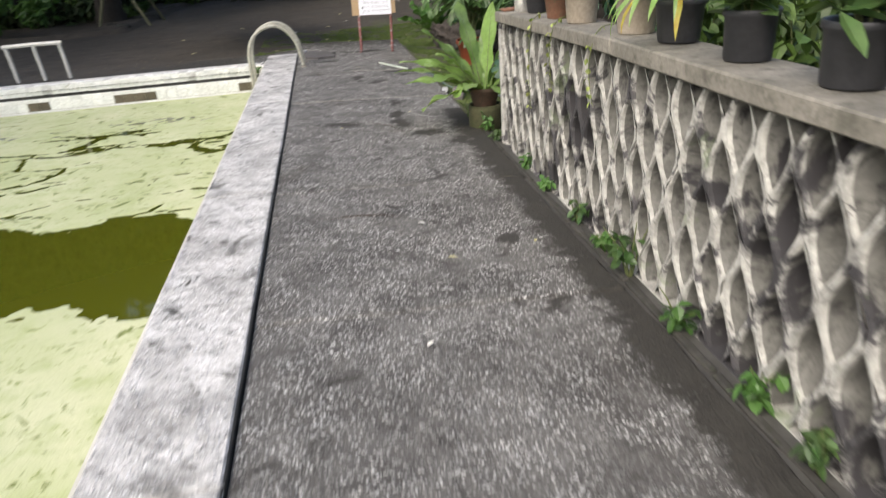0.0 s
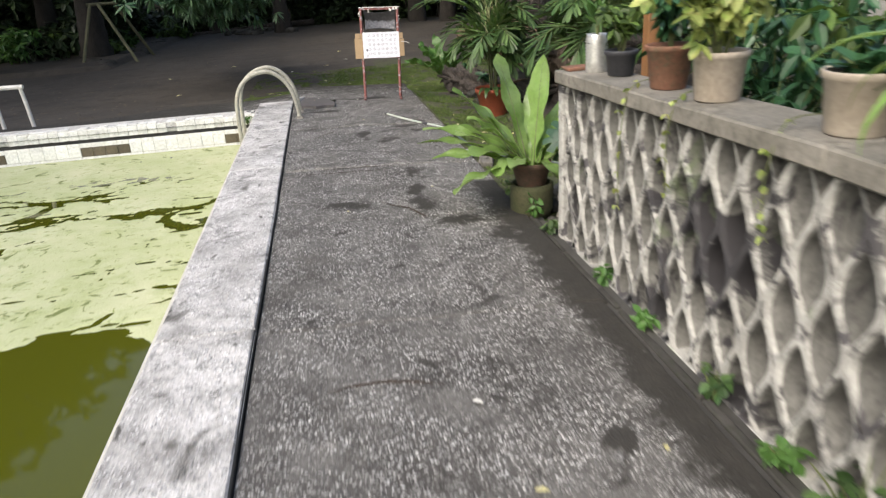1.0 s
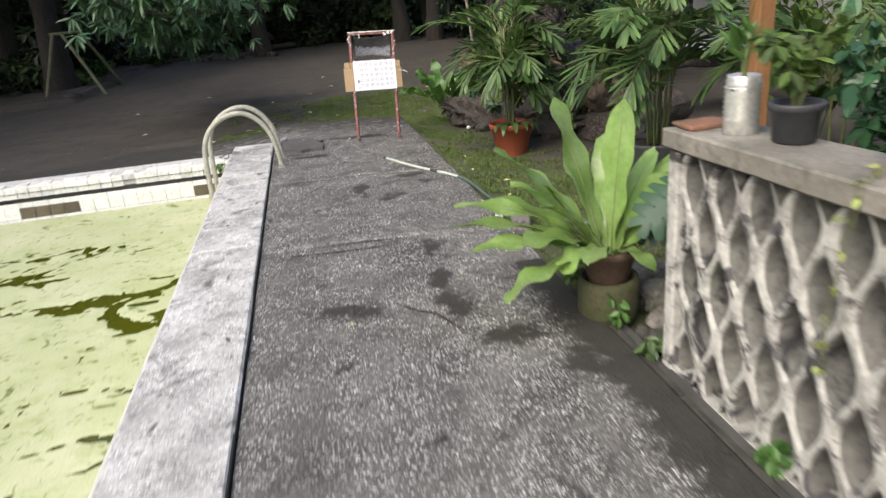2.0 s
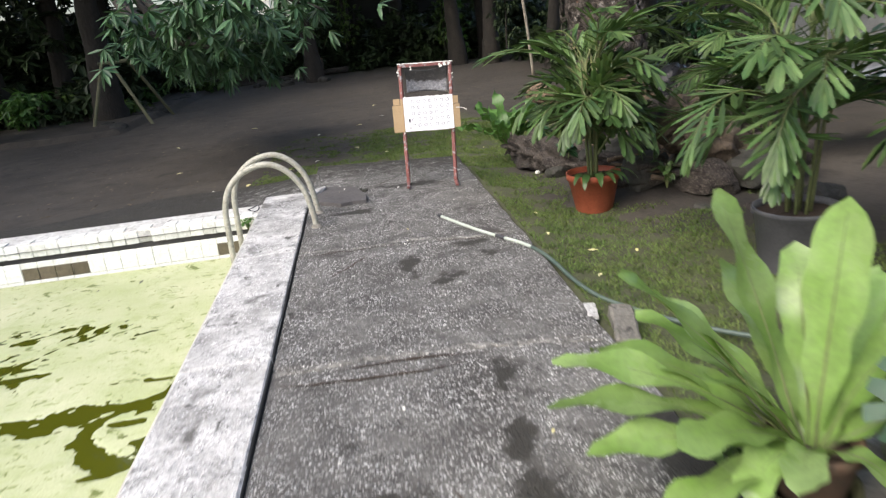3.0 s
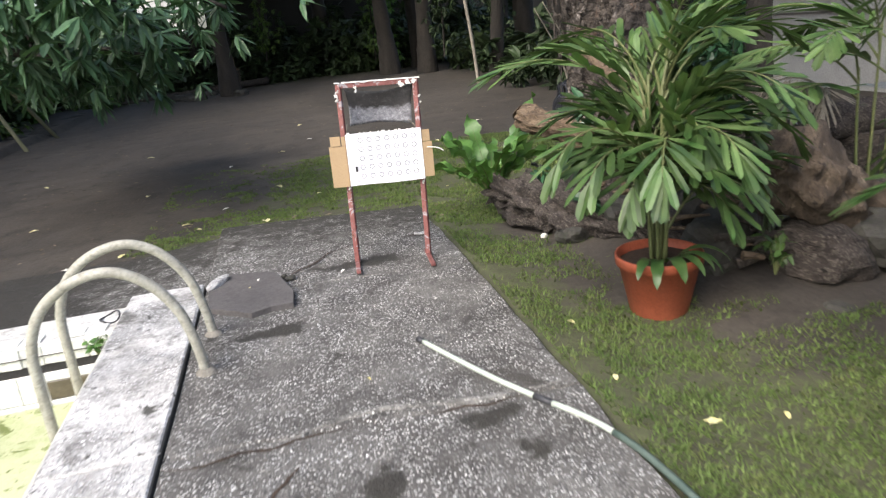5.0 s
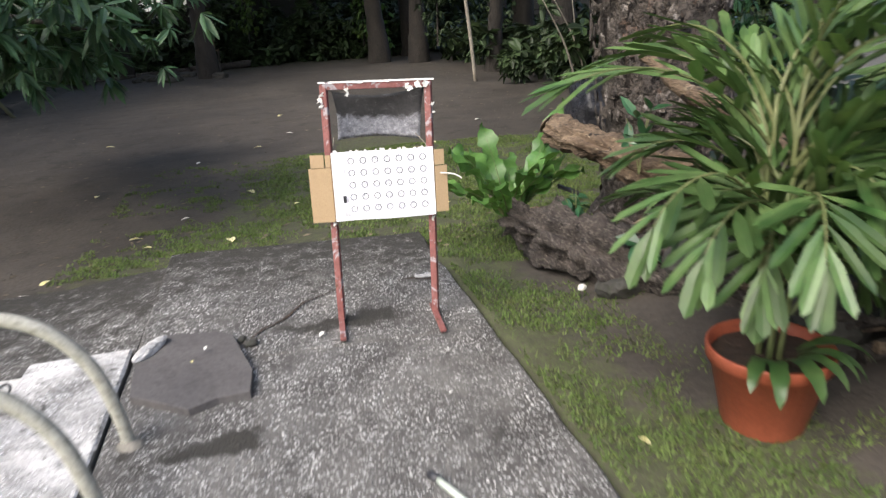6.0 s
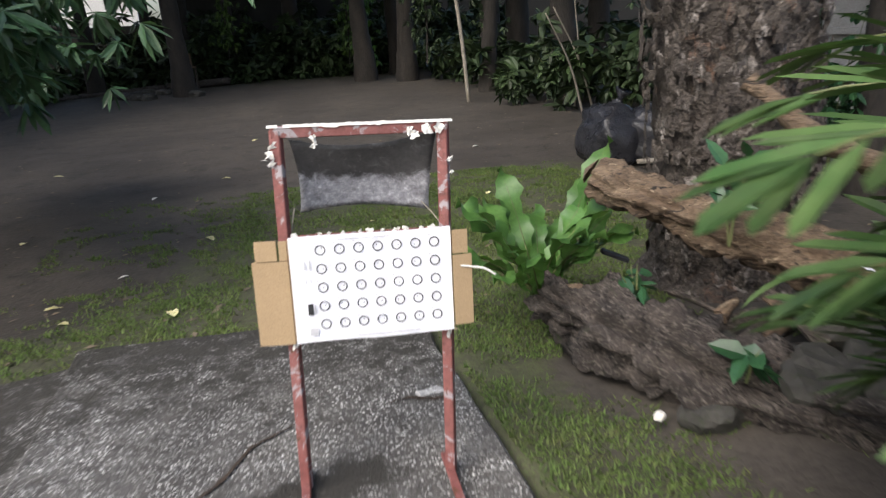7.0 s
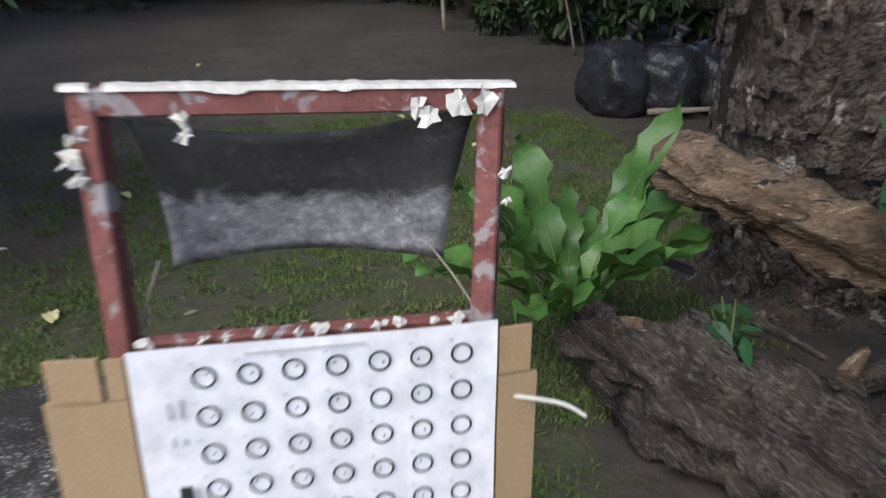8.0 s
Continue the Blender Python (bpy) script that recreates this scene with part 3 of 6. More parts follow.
walkway = thing("walkway", "worn exposed-aggregate concrete walkway with cracks and stains", "walkway", kind="structure")
edges = [-12.0, -10.2, -8.4, -6.6, -4.85, -3.1, -1.32, 0.22, 1.70, 3.54, 5.30, 7.0]
rs = random.Random(3)
for y0, y1 in zip(edges, edges[1:]):
    bm = bmesh.new()
    nxx, nyy = 40, 40
    tilt, lift = rs.uniform(-0.004, 0.004), rs.uniform(-0.003, 0.003)
    x1 = 1.735 if y1 > 0 else 1.715
    grid = []
    for j in range(nyy + 1):
        row = []
        for i in range(nxx + 1):
            u = 0.006 if i == 1 else 1 - 0.008 if i == nxx - 1 else i / nxx
            v = 0.007 if j == 1 else 1 - 0.007 if j == nyy - 1 else j / nyy
            x = 0.006 + (x1 - 0.006) * u
            y = y0 + 0.005 + (y1 - y0 - 0.010) * v
            e = 0.02 * noise.noise(Vector((x * 3, round(y, 1) * 3, 2))) + 0.008 * noise.noise(Vector((x * 14, round(y, 1), 5)))
            if j in (0, 1, nyy - 1, nyy):
                y += e
            if i >= nxx - 1:
                x += e
            drop = -0.006 if i == 0 else -0.016 if i == nxx or j in (0, nyy) else 0.0
            row.append(bm.verts.new((x, y, slope(x) + lift + tilt * (v - 0.5) + 0.006 * noise.noise(Vector((x * 1.6, y * 1.6, 0))) + drop)))
        grid.append(row)
    for j in range(nyy):
        for i in range(nxx):
            bm.faces.new((grid[j][i], grid[j][i + 1], grid[j + 1][i + 1], grid[j + 1][i]))
    rim = [e for e in bm.edges if len(e.link_faces) == 1]
    ext = bmesh.ops.extrude_edge_only(bm, edges=rim)
    for v in ext["geom"]:
        if isinstance(v, bmesh.types.BMVert):
            v.co.z = -0.28
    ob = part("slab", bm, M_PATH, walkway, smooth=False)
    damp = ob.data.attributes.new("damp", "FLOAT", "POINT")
    # beside the wall the mask also rises towards its foot, making slabs darker
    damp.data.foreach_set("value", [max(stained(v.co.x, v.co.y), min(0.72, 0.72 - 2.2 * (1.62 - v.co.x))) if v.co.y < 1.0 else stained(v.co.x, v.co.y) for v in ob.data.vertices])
# pale mortar standing proud along the slab joints, ragged and broken
for joint in ([(0.03, 1.64), (0.24, 1.66), (0.44, 1.71), (0.67, 1.71), (0.92, 1.74), (1.16, 1.72), (1.40, 1.68), (1.69, 1.65)],
              [(0.36, 3.50), (0.52, 3.54), (0.75, 3.60), (0.93, 3.63), (1.21, 3.57), (1.67, 3.58)]):
    mv, mf = [], []
    run = spline([(x, y, 0) for x, y in joint], 14)
    for i, p in enumerate(run):
        w = max(0.003, 0.020 + 0.030 * noise.noise(p * 6) + 0.022 * noise.noise(p * 21))
        h = max(-0.008, 0.005 + 0.016 * noise.noise(p * 5 + Vector((0, 0, 4))))
        y = p.y + 0.022 * noise.noise(p * 9) + 0.014 * noise.noise(p * 27)
        for k, up in ((-1.0, -0.012), (-0.6, 0.7 * h), (0.0, h), (0.55, 0.8 * h), (1.0, -0.012)):
            mv.append((p.x, y + k * w + 0.006 * noise.noise(p * 40 + Vector((k, 0, 0))), slope(p.x) + 0.004 + up + 0.003 * noise.noise(p * 33 + Vector((0, k * 3, 0)))))
        if i:
            mf += [(5 * i - 5 + k, 5 * i + k, 5 * i + 1 + k, 5 * i - 4 + k) for k in range(4)]
    part("mortar_joint", (mv, mf), M_MORTAR, walkway)
# cracks, as thin dark strips just above the slabs
for run in ([(0.49, 5.43), (0.56, 5.52), (0.62, 5.60), (0.72, 5.70), (0.83, 5.88), (0.95, 5.96), (1.05, 6.05)], [(1.36, 6.03), (1.47, 6.06), (1.58, 6.02), (1.70, 6.05)], [(0.03, 3.45), (0.16, 3.44), (0.30, 3.48), (0.42, 3.47), (0.56, 3.51), (0.72, 3.52)], [(1.05, 3.50), (1.20, 3.52), (1.32, 3.50), (1.42, 3.53)], [(0.05, 1.52), (0.23, 1.50), (0.43, 1.50), (0.62, 1.51), (0.78, 1.52), (0.95, 1.57)],
            [(0.75, 0.62), (0.83, 0.50), (0.95, 0.40), (1.02, 0.22), (1.12, 0.15)], [(0.27, 2.95), (0.38, 3.10), (0.45, 3.22), (0.52, 3.32)], [(0.30, -1.9), (0.55, -1.86), (0.8, -1.93)], [(0.30, 1.60), (0.55, 1.64), (0.80, 1.65), (1.10, 1.63)]):
    pts = spline([(x, y, 0) for x, y in run], 5)
    cvx, cfx = [], []
    for i, p in enumerate(pts):
        d = (pts[min(i + 1, len(pts) - 1)] - pts[max(i - 1, 0)]).normalized()
        w = 0.0085 * math.sin(math.pi * (0.06 + 0.88 * i / (len(pts) - 1))) * (1 + 0.8 * noise.noise(p * 25))
        q = p + Vector((0.01 * noise.noise(p * 18), 0.01 * noise.noise(p * 21 + Vector((3, 0, 0))), 0))
        z = slope(q.x) + 0.006 * noise.noise(Vector((q.x * 1.6, q.y * 1.6, 0))) + 0.0055
        cvx += [(q.x - d.y * w, q.y + d.x * w, z), (q.x + d.y * w, q.y - d.x * w, z)]
        if i:
            cfx.append((2 * i - 2, 2 * i - 1, 2 * i + 1, 2 * i))
    part("crack", (cvx, cfx), M_SOIL, walkway)
# deck behind the far rim of the pool, fading into the yard
bm = bmesh.new()
cols = 40
low = []
for i in range(cols + 1):
    x = -6.5 + 6.5 * i / cols
    far = 6.3 + 0.68 * max(0.0, min(1.0, (x + 3.0) / 1.2)) + 0.05 * noise.noise(Vector((x * 2, 0, 3)))
    near = POOL[3] + 0.42 if x < -0.43 else 5.53
    low.append([bm.verts.new((x, near + (far - near) * v, -0.062 * min(1.0, max(0.0, -x / 0.7)) - 0.012 - 0.05 * v ** 2 - (0.02 if v > 0.99 else 0))) for v in (0, 0.33, 0.66, 1.0)])
for a, b in zip(low, low[1:]):
    for j in range(3):
        bm.faces.new((a[j], b[j], b[j + 1], a[j + 1]))
rim = [e for e in bm.edges if len(e.link_faces) == 1]
for v in bmesh.ops.extrude_edge_only(bm, edges=rim)["geom"]:
    if isinstance(v, bmesh.types.BMVert):
        v.co.z = -0.3
deck = part("deck", bm, M_PATH, walkway)
damp = deck.data.attributes.new("damp", "FLOAT", "POINT")
damp.data.foreach_set("value", [max(0.0, min(0.72, max(0.64 - 0.15 * (7.0 - v.co.y), 0.42 - 0.45 * (v.co.x + 0.5)))) for v in deck.data.vertices])

# gutter strip and thin kerb along the garden wall
part("gutter_strip", roughen(box(1.72, 1.83, -12, 0.2, -0.3, -0.105), 0.006, 7), M_DARKCON, walkway)
for y0 in np.arange(-11.8, 0.0, 0.8):
    part("kerb", roughen(box(1.742, 1.778, y0 + 0.01, y0 + 0.79, -0.2, -0.088, 0.006), 0.012, 9, 2), M_STONE, walkway)

# ---- balustrade of pierced cement blocks ----
wall = thing("balustrade", "weathered grey pierced cement block garden wall with stained cells coloured darker inside", "garden wall")
WX, WD = 1.83, 0.15


def wall_rise(y):
    """How much taller the wall stands towards its older end."""
    return max(0.0, min(0.06, 0.01 + 0.022 * (-0.3 - y)))


def taller(y):
    return (0.96 + wall_rise(y)) / 0.96



def cell_mesh(name, z_low=None, z_high=None, seed=0.0, y_high=None):
    """A lens-shaped open cell: a hexagonal block pierced from front to back, its face edges rounded towards the hole."""
    hexa = [(0.0, 0.166), (0.1, 0.0265), (0.1, -0.0265), (0.0, -0.166), (-0.1, -0.0265), (-0.1, 0.0265)]
    n = 24

    def at(k):
        s = 6 * k / n
        i = int(s) % 6
        a, b = hexa[i], hexa[(i + 1) % 6]
        f = s - int(s)
        return a[0] + (b[0] - a[0]) * f, a[1] + (b[1] - a[1]) * f

    bm = bmesh.new()
    rings = []
    for depth, inset, hole in ((0.0, 0, 0), (0.002, 0, 0.70), (0.016, 0, 0.95), (0.05, 0, 1.0), (WD - 0.016, 0, 0.97), (WD, 0, 0)):
        ring = []
        for k in range(n):
            x, z = at(k)
            hz = z * 0.83
            hx = 0.066 * (1 - abs(hz / 0.138) ** 2.0) * (1 if x >= 0 else -1) if abs(x) > 1e-6 else 0.0
            y, w = (x + (hx - x) * hole, z + (hz - z) * hole)
            worn = noise.noise(Vector((y * 22 + seed, w * 16, seed)))
            ring.append(bm.verts.new((depth + max(0.0, worn) * 0.012 * (1 if depth < 0.03 else 0), y + 0.007 * hole * worn, w + 0.006 * hole * noise.noise(Vector((y * 20, w * 18 + seed, 3))))))
        rings.append(ring)
    for a, b in zip(rings, rings[1:]):
        for k in range(n):
            bm.faces.new((a[k], a[(k + 1) % n], b[(k + 1) % n], b[k]))
    for zz, sign in ((z_low, -1), (z_high, 1)):
        if zz is not None:
            bmesh.ops.bisect_plane(bm, geom=bm.verts[:] + bm.edges[:] + bm.faces[:], plane_co=(0, 0, zz), plane_no=(0, 0, sign), clear_outer=True)
    if y_high is not None:
        bmesh.ops.bisect_plane(bm, geom=bm.verts[:] + bm.edges[:] + bm.faces[:], plane_co=(0, y_high, 0), plane_no=(0, 1, 0), clear_outer=True)
    me = bpy.data.meshes.new(name)
    bm.to_mesh(me)
    bm.free()
    me.materials.append(M_LATTICE)
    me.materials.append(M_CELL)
    # faces inside the hole take the darker cement that carries the recess shade
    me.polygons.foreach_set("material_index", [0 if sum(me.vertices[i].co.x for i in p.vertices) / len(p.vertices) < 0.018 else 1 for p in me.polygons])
    return me


ROWS_Z = [(0.745, 1), (0.5525, 0), (0.36, 1), (0.1675, 0), (-0.025, 1)]
meshes = {0.745: cell_mesh("cell_top", None, 0.845 - 0.745), -0.025: cell_mesh("cell_foot", -0.115 + 0.025, None)}
end_cell = cell_mesh("cell_end", None, None, 3.0, -0.012)
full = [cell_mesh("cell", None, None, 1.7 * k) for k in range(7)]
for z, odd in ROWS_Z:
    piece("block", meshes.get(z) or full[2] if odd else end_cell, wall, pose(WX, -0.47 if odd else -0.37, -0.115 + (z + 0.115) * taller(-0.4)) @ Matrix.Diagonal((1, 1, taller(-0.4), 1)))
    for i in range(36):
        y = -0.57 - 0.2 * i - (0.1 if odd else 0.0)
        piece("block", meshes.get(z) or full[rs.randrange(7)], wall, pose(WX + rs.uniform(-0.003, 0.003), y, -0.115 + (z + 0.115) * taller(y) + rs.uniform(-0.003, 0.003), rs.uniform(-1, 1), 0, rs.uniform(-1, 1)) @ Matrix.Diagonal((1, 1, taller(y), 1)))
part("end_post", roughen(box(WX - 0.012, WX + WD + 0.03, -0.385, -0.315, -0.2, 0.862, 0.008), 0.004, 6, 4), M_LATTICE, wall)
part("footing", roughen(box(WX - 0.008, WX + WD + 0.03, -8.0, -0.3, -0.3, -0.10, 0.006), 0.008, 6, 5), M_LATTICE, wall, "mossy cement footing")
for y0, y1 in ((-0.285, -2.6), (-2.6, -5.1), (-5.1, -8.0)):
    bm = box(1.80, 2.10, y1 + 0.002, y0 - 0.002, 0.853, 0.93, 0.008)
    roughen(bm, 0.006, 5.0, 7)
    for v in bm.verts:
        v.co.z += wall_rise(v.co.y)
    part("cap", bm, M_CAP, wall, "grey-brown cement cap")
# a loose scrap of flat roof tile on the end of the cap
scrap = part("tile_scrap", roughen(box(1.835, 2.02, -0.45, -0.30, 0.946, 0.962, 0.004), 0.006, 12, 3), M_TERRA_OLD, None)
tagged(scrap, "broken flat reddish tile lying on the wall cap", "tile scrap")

# ---- pool ladders ----


def smooth_part(name, vf, mat, parent, label=""):
    return part(name, vf, mat, parent, label, smooth=True)


ladder = thing("pool_ladder", "dull grey arched pool ladder rails over the coping", "pool ladder")
for y in (4.25, 4.70):
    run = [(0.11, y, -0.03), (0.098, y, 0.13), (0.05, y, 0.34), (-0.06, y, 0.50), (-0.21, y, 0.575), (-0.38, y, 0.545), (-0.52, y, 0.44), (-0.595, y, 0.28), (-0.615, y, 0.05), (-0.63, y, -0.7)]
    rail = smooth_part("rail", tube(spline(run, 6), 0.025, 12), M_RAIL, ladder)
    part("foot_flange", moved(lathe([(0.024, 0.03), (0.045, 0.012), (0.052, 0.0)], 16), pose(0.11, y, -0.006)), M_CAP, ladder)
far_ladder = thing("pool_ladder", "white painted low pool ladder frame on the far deck", "pool ladder")
for x in (-4.36, -3.96, -3.58):
    part("post", tube([(x, 6.02, -0.1), (x - 0.01, 6.0, 0.2), (x - 0.02, 5.97, 0.45)], 0.028, 8), M_TAPE, far_ladder)
part("top_rail", tube([(-4.42, 5.97, 0.455), (-3.98, 5.97, 0.462), (-3.56, 5.97, 0.455)], 0.03, 8), M_TAPE, far_ladder)

# ---- target stand ----
stand = thing("target_stand", "red flaking metal frame stand leaning back on the concrete", "stand")


def on_stand(x, z, out=0.0):
    """A point of the stand's leaning face: x along it, z up, out towards the walkway."""
    k = (z + 0.05) / 1.2
    return Vector((1.005 + (x - 1.0) * (1 + 0.025 * k) + 0.052 * k, 5.535 + 0.10 * k - 0.10 * (x - 1.25) - out, z - 0.04 * (x - 1.25)))


def bar(p, q, w, d):
    """A square tube from p to q."""
    p, q = Vector(p), Vector(q)
    bm = box(-w / 2, w / 2, -d / 2, d / 2, 0, (q - p).length, 0.003)
    bmesh.ops.transform(bm, matrix=Matrix.Translation(p) @ (q - p).to_track_quat("Z", "Y").to_matrix().to_4x4(), verts=bm.verts)
    return bm


for x in (1.0, 1.49):
    part("leg", bar(on_stand(x, -0.04), on_stand(x, 1.145), 0.034, 0.03), M_RED, stand)
    f = on_stand(x, -0.035)
    part("foot", bar((f.x - 0.022, f.y - 0.25, f.z + 0.004), (f.x + 0.004, f.y + 0.10, f.z - 0.003), 0.03, 0.02), M_RED, stand)
part("top_bar", bar(on_stand(0.985, 1.138), on_stand(1.505, 1.138), 0.03, 0.034), M_RED, stand, "rusty red bar under torn white tape")
part("middle_bar", bar(on_stand(1.0, 0.806, -0.004), on_stand(1.49, 0.806, -0.004), 0.024, 0.03), M_RED, stand)
part("lower_bar", bar(on_stand(1.0, 0.50, -0.004), on_stand(1.49, 0.50, -0.004), 0.024, 0.03), M_RED, stand)
# torn tape: crumpled scraps
rt = random.Random(8)


def scrap_of(size, rng):
    n = 11
    verts = [(0, 0, 0.004)]
    for k in range(n):
        a = 2 * math.pi * k / n
        r = size * rng.uniform(0.35, 1.25)
        verts.append((r * math.cos(a) * 1.4, r * math.sin(a), rng.uniform(-0.35, 0.55) * size))
    faces = [(0, 1 + k, 1 + (k + 1) % n) for k in range(n)]
    return verts, faces


def taped(x, z, size, out, roll=0):
    p = on_stand(x, z, out)
    part("tape_scrap", moved(scrap_of(size, rt), Matrix.Translation(p) @ pose(0, 0, 0, 75 + rt.uniform(-20, 20), rt.uniform(-20, 20), 0) @ pose(0, 0, 0, 0, 0, roll)), M_TAPE, stand)


tv, tf = [], []
for i in range(71):
    x = 0.975 + 0.54 * i / 70
    hang = max(0.0, -0.002 + 0.012 * noise.noise(Vector((x * 16, 1, 0))) + 0.008 * noise.noise(Vector((x * 55, 4, 0))))
    lift = 0.003 + 0.004 * abs(noise.noise(Vector((x * 40, 2, 0))))
    tv += [on_stand(x, 1.154 + lift, -0.016), on_stand(x, 1.156 + lift, 0.0), on_stand(x, 1.155 + lift, 0.0165), on_stand(x, 1.153 - hang, 0.0205)]
    if i and noise.noise(Vector((x * 27, 7, 0))) > -0.42:
        tf += [(4 * i - 4 + k, 4 * i - 3 + k, 4 * i + 1 + k, 4 * i + k) for k in range(3)]
part("tape_strip", (tv, tf), M_TAPE, stand, "torn white tape along the top bar")
for x, z, s in ((0.985, 1.10, 0.02), (0.978, 1.075, 0.024), (0.982, 1.05, 0.018), (1.105, 1.118, 0.024), (1.105, 1.10, 0.018), (1.385, 1.13, 0.022), (1.40, 1.118, 0.022), (1.44, 1.135, 0.03), (1.47, 1.135, 0.026), (1.505, 1.04, 0.014), (1.508, 1.0, 0.012)):
    taped(x, z, s * 0.6, 0.021, rt.uniform(0, 90))
for x in (1.03, 1.10, 1.13, 1.17, 1.22, 1.25, 1.29, 1.33, 1.36, 1.41, 1.44):
    taped(x, 0.830, rt.uniform(0.006, 0.010), 0.026, rt.uniform(-20, 20))
for x in (1.0, 1.49):
    taped(x, 0.475, 0.014, 0.021, 90)

# the printed sheet and its cardboard backing
ax, az = Vector((0.5, -0.058, -0.012)).normalized(), Vector((0.012, 0.028, 0.34)).normalized()
ay = az.cross(ax).normalized()
sheet_m = Matrix.Translation((1.290, 5.548, 0.664)) @ Matrix((ax, ay, ax.cross(ay))).transposed().to_4x4()
card = thing("cardboard_sheet", "brown cardboard sheet cut at its edges behind the paper", "cardboard")
for name, x0, x1, z0, z1, turn in (("panel", -0.252, 0.252, -0.165, 0.165, 0), ("flap", -0.365, -0.254, -0.172, 0.098, 7), ("flap", -0.352, -0.285, 0.100, 0.163, 5),
                                   ("flap", -0.279, -0.254, 0.100, 0.160, 3), ("flap", 0.254, 0.318, -0.158, 0.075, -8), ("flap", 0.254, 0.305, 0.079, 0.155, -6)):
    bm = box(x0, x1, 0.0, 0.006, z0, z1, 0.001)
    bmesh.ops.transform(bm, matrix=Matrix.Translation((x0 if turn < 0 else x1, 0, 0)) @ pose(0, 0, 0, 0, 0, -turn) @ Matrix.Translation((-(x0 if turn < 0 else x1), 0, 0)), verts=bm.verts)
    ob = part(name, bm, M_CARD, card)
    ob.matrix_basis = sheet_m
paper = thing("target_sheet", "white paper sheet printed with rows of black rings", "paper sheet", sheet_m)
pv, pf = [], []
for j in range(9):
    for i in range(13):
        x, z = -0.249 + 0.498 * i / 12, -0.170 + 0.340 * j / 8
        pv.append((x, -0.004 + 0.0015 * math.sin(i * 0.9 + j), z + 0.002 * math.sin(i * 0.6)))
pf = [(j * 13 + i, j * 13 + i + 1, (j + 1) * 13 + i + 1, (j + 1) * 13 + i) for j in range(8) for i in range(12)]
sheet = part("sheet", (pv, pf), M_PAPER, paper)


def ring_at(x, z, r, w, y=-0.0085):
    n = 24
    v = []
    for k in range(n):
        a = 2 * math.pi * k / n
        v += [(x + r * math.cos(a), y, z + r * math.sin(a)), (x + (r - w) * math.cos(a), y, z + (r - w) * math.sin(a))]
    return v, [(2 * k, 2 * ((k + 1) % n), 2 * ((k + 1) % n) + 1, 2 * k + 1) for k in range(n)]


for row in range(5):
    for c in range(7):
        x, z = -0.155 + 0.0585 * c, 0.126 - 0.0592 * row
        ringo = part("printed_ring", ring_at(x, z, 0.0162, 0.0034), M_INK, sheet)
        if c < 6 and rt.random() < 0.9:
            hx, hz = x + rt.uniform(-0.006, 0.006), z + rt.uniform(-0.004, 0.006)
            part("shot_hole", ([(hx + 0.002 * math.cos(k), -0.0087, hz + 0.002 * math.sin(k)) for k in (0, 1.05, 2.1, 3.14, 4.2, 5.2)], [(0, 1, 2, 3, 4, 5)]), M_INK, sheet)
        part("printed_bar", box(x - 0.018, x - 0.012, -0.0086, -0.008, z + 0.021, z + 0.0235), M_INK_FAINT, sheet)
for x0, x1, z0, z1, m in ((-0.206, -0.190, -0.078, -0.042, M_INK), (-0.186, -0.182, -0.075, -0.045, M_INK_FAINT), (-0.207, -0.203, 0.068, 0.092, M_INK_FAINT), (-0.192, -0.188, 0.068, 0.096, M_INK_FAINT),
                          (-0.206, -0.203, 0.024, 0.038, M_INK_FAINT), (-0.192, -0.189, 0.024, 0.036, M_INK_FAINT), (-0.10, 0.06, 0.1545, 0.1575, M_INK_FAINT), (-0.06, 0.14, -0.158, -0.155, M_INK_FAINT), (-0.205, -0.18, -0.146, -0.122, M_INK_FAINT)):
    part("printed_block", box(x0, x1, -0.0088, -0.008, z0, z1), m, sheet)
# dusty sheet hung in the frame above
cloth = thing("hung_sheet", "dusty black rubber sheet tied in the upper frame", "rubber sheet")
cv = []
NU, NV = 22, 12
for j in range(NV + 1):
    for i in range(NU + 1):
        u, v = i / NU, j / NV
        bow = 4 * u * (1 - u)
        z = (0.856 - 0.014 * u + 0.016 * bow) * (1 - v) + (1.112 + 0.012 * u - 0.034 * bow) * v
        pinch = 0.012 * (4 * v * (1 - v))
        left, right = 1.036 + 0.026 * (1 - v) + pinch, 1.476 - pinch * 0.6
        x = left + (right - left) * u
        p = on_stand(x, z, -0.02 - 0.13 * (1 - v) - 0.04 * bow * math.sin(math.pi * (0.25 + 0.6 * v)) + 0.006 * noise.noise(Vector((u * 7, v * 5, 1))))
        cv.append(p)
cf = [(j * (NU + 1) + i, j * (NU + 1) + i + 1, (j + 1) * (NU + 1) + i + 1, (j + 1) * (NU + 1) + i) for j in range(NV) for i in range(NU)]
sheet2 = part("sheet", (cv, cf), M_SHEET, cloth, smooth=True)
dust = sheet2.data.attributes.new("dust", "FLOAT", "POINT")
dust.data.foreach_set("value", [0.72 * math.exp(-((k // (NU + 1) / NV - 0.22) / 0.42) ** 2) for k in range((NU + 1) * (NV + 1))])
solid = sheet2.modifiers.new("thickness", "SOLIDIFY")
solid.thickness = 0.003
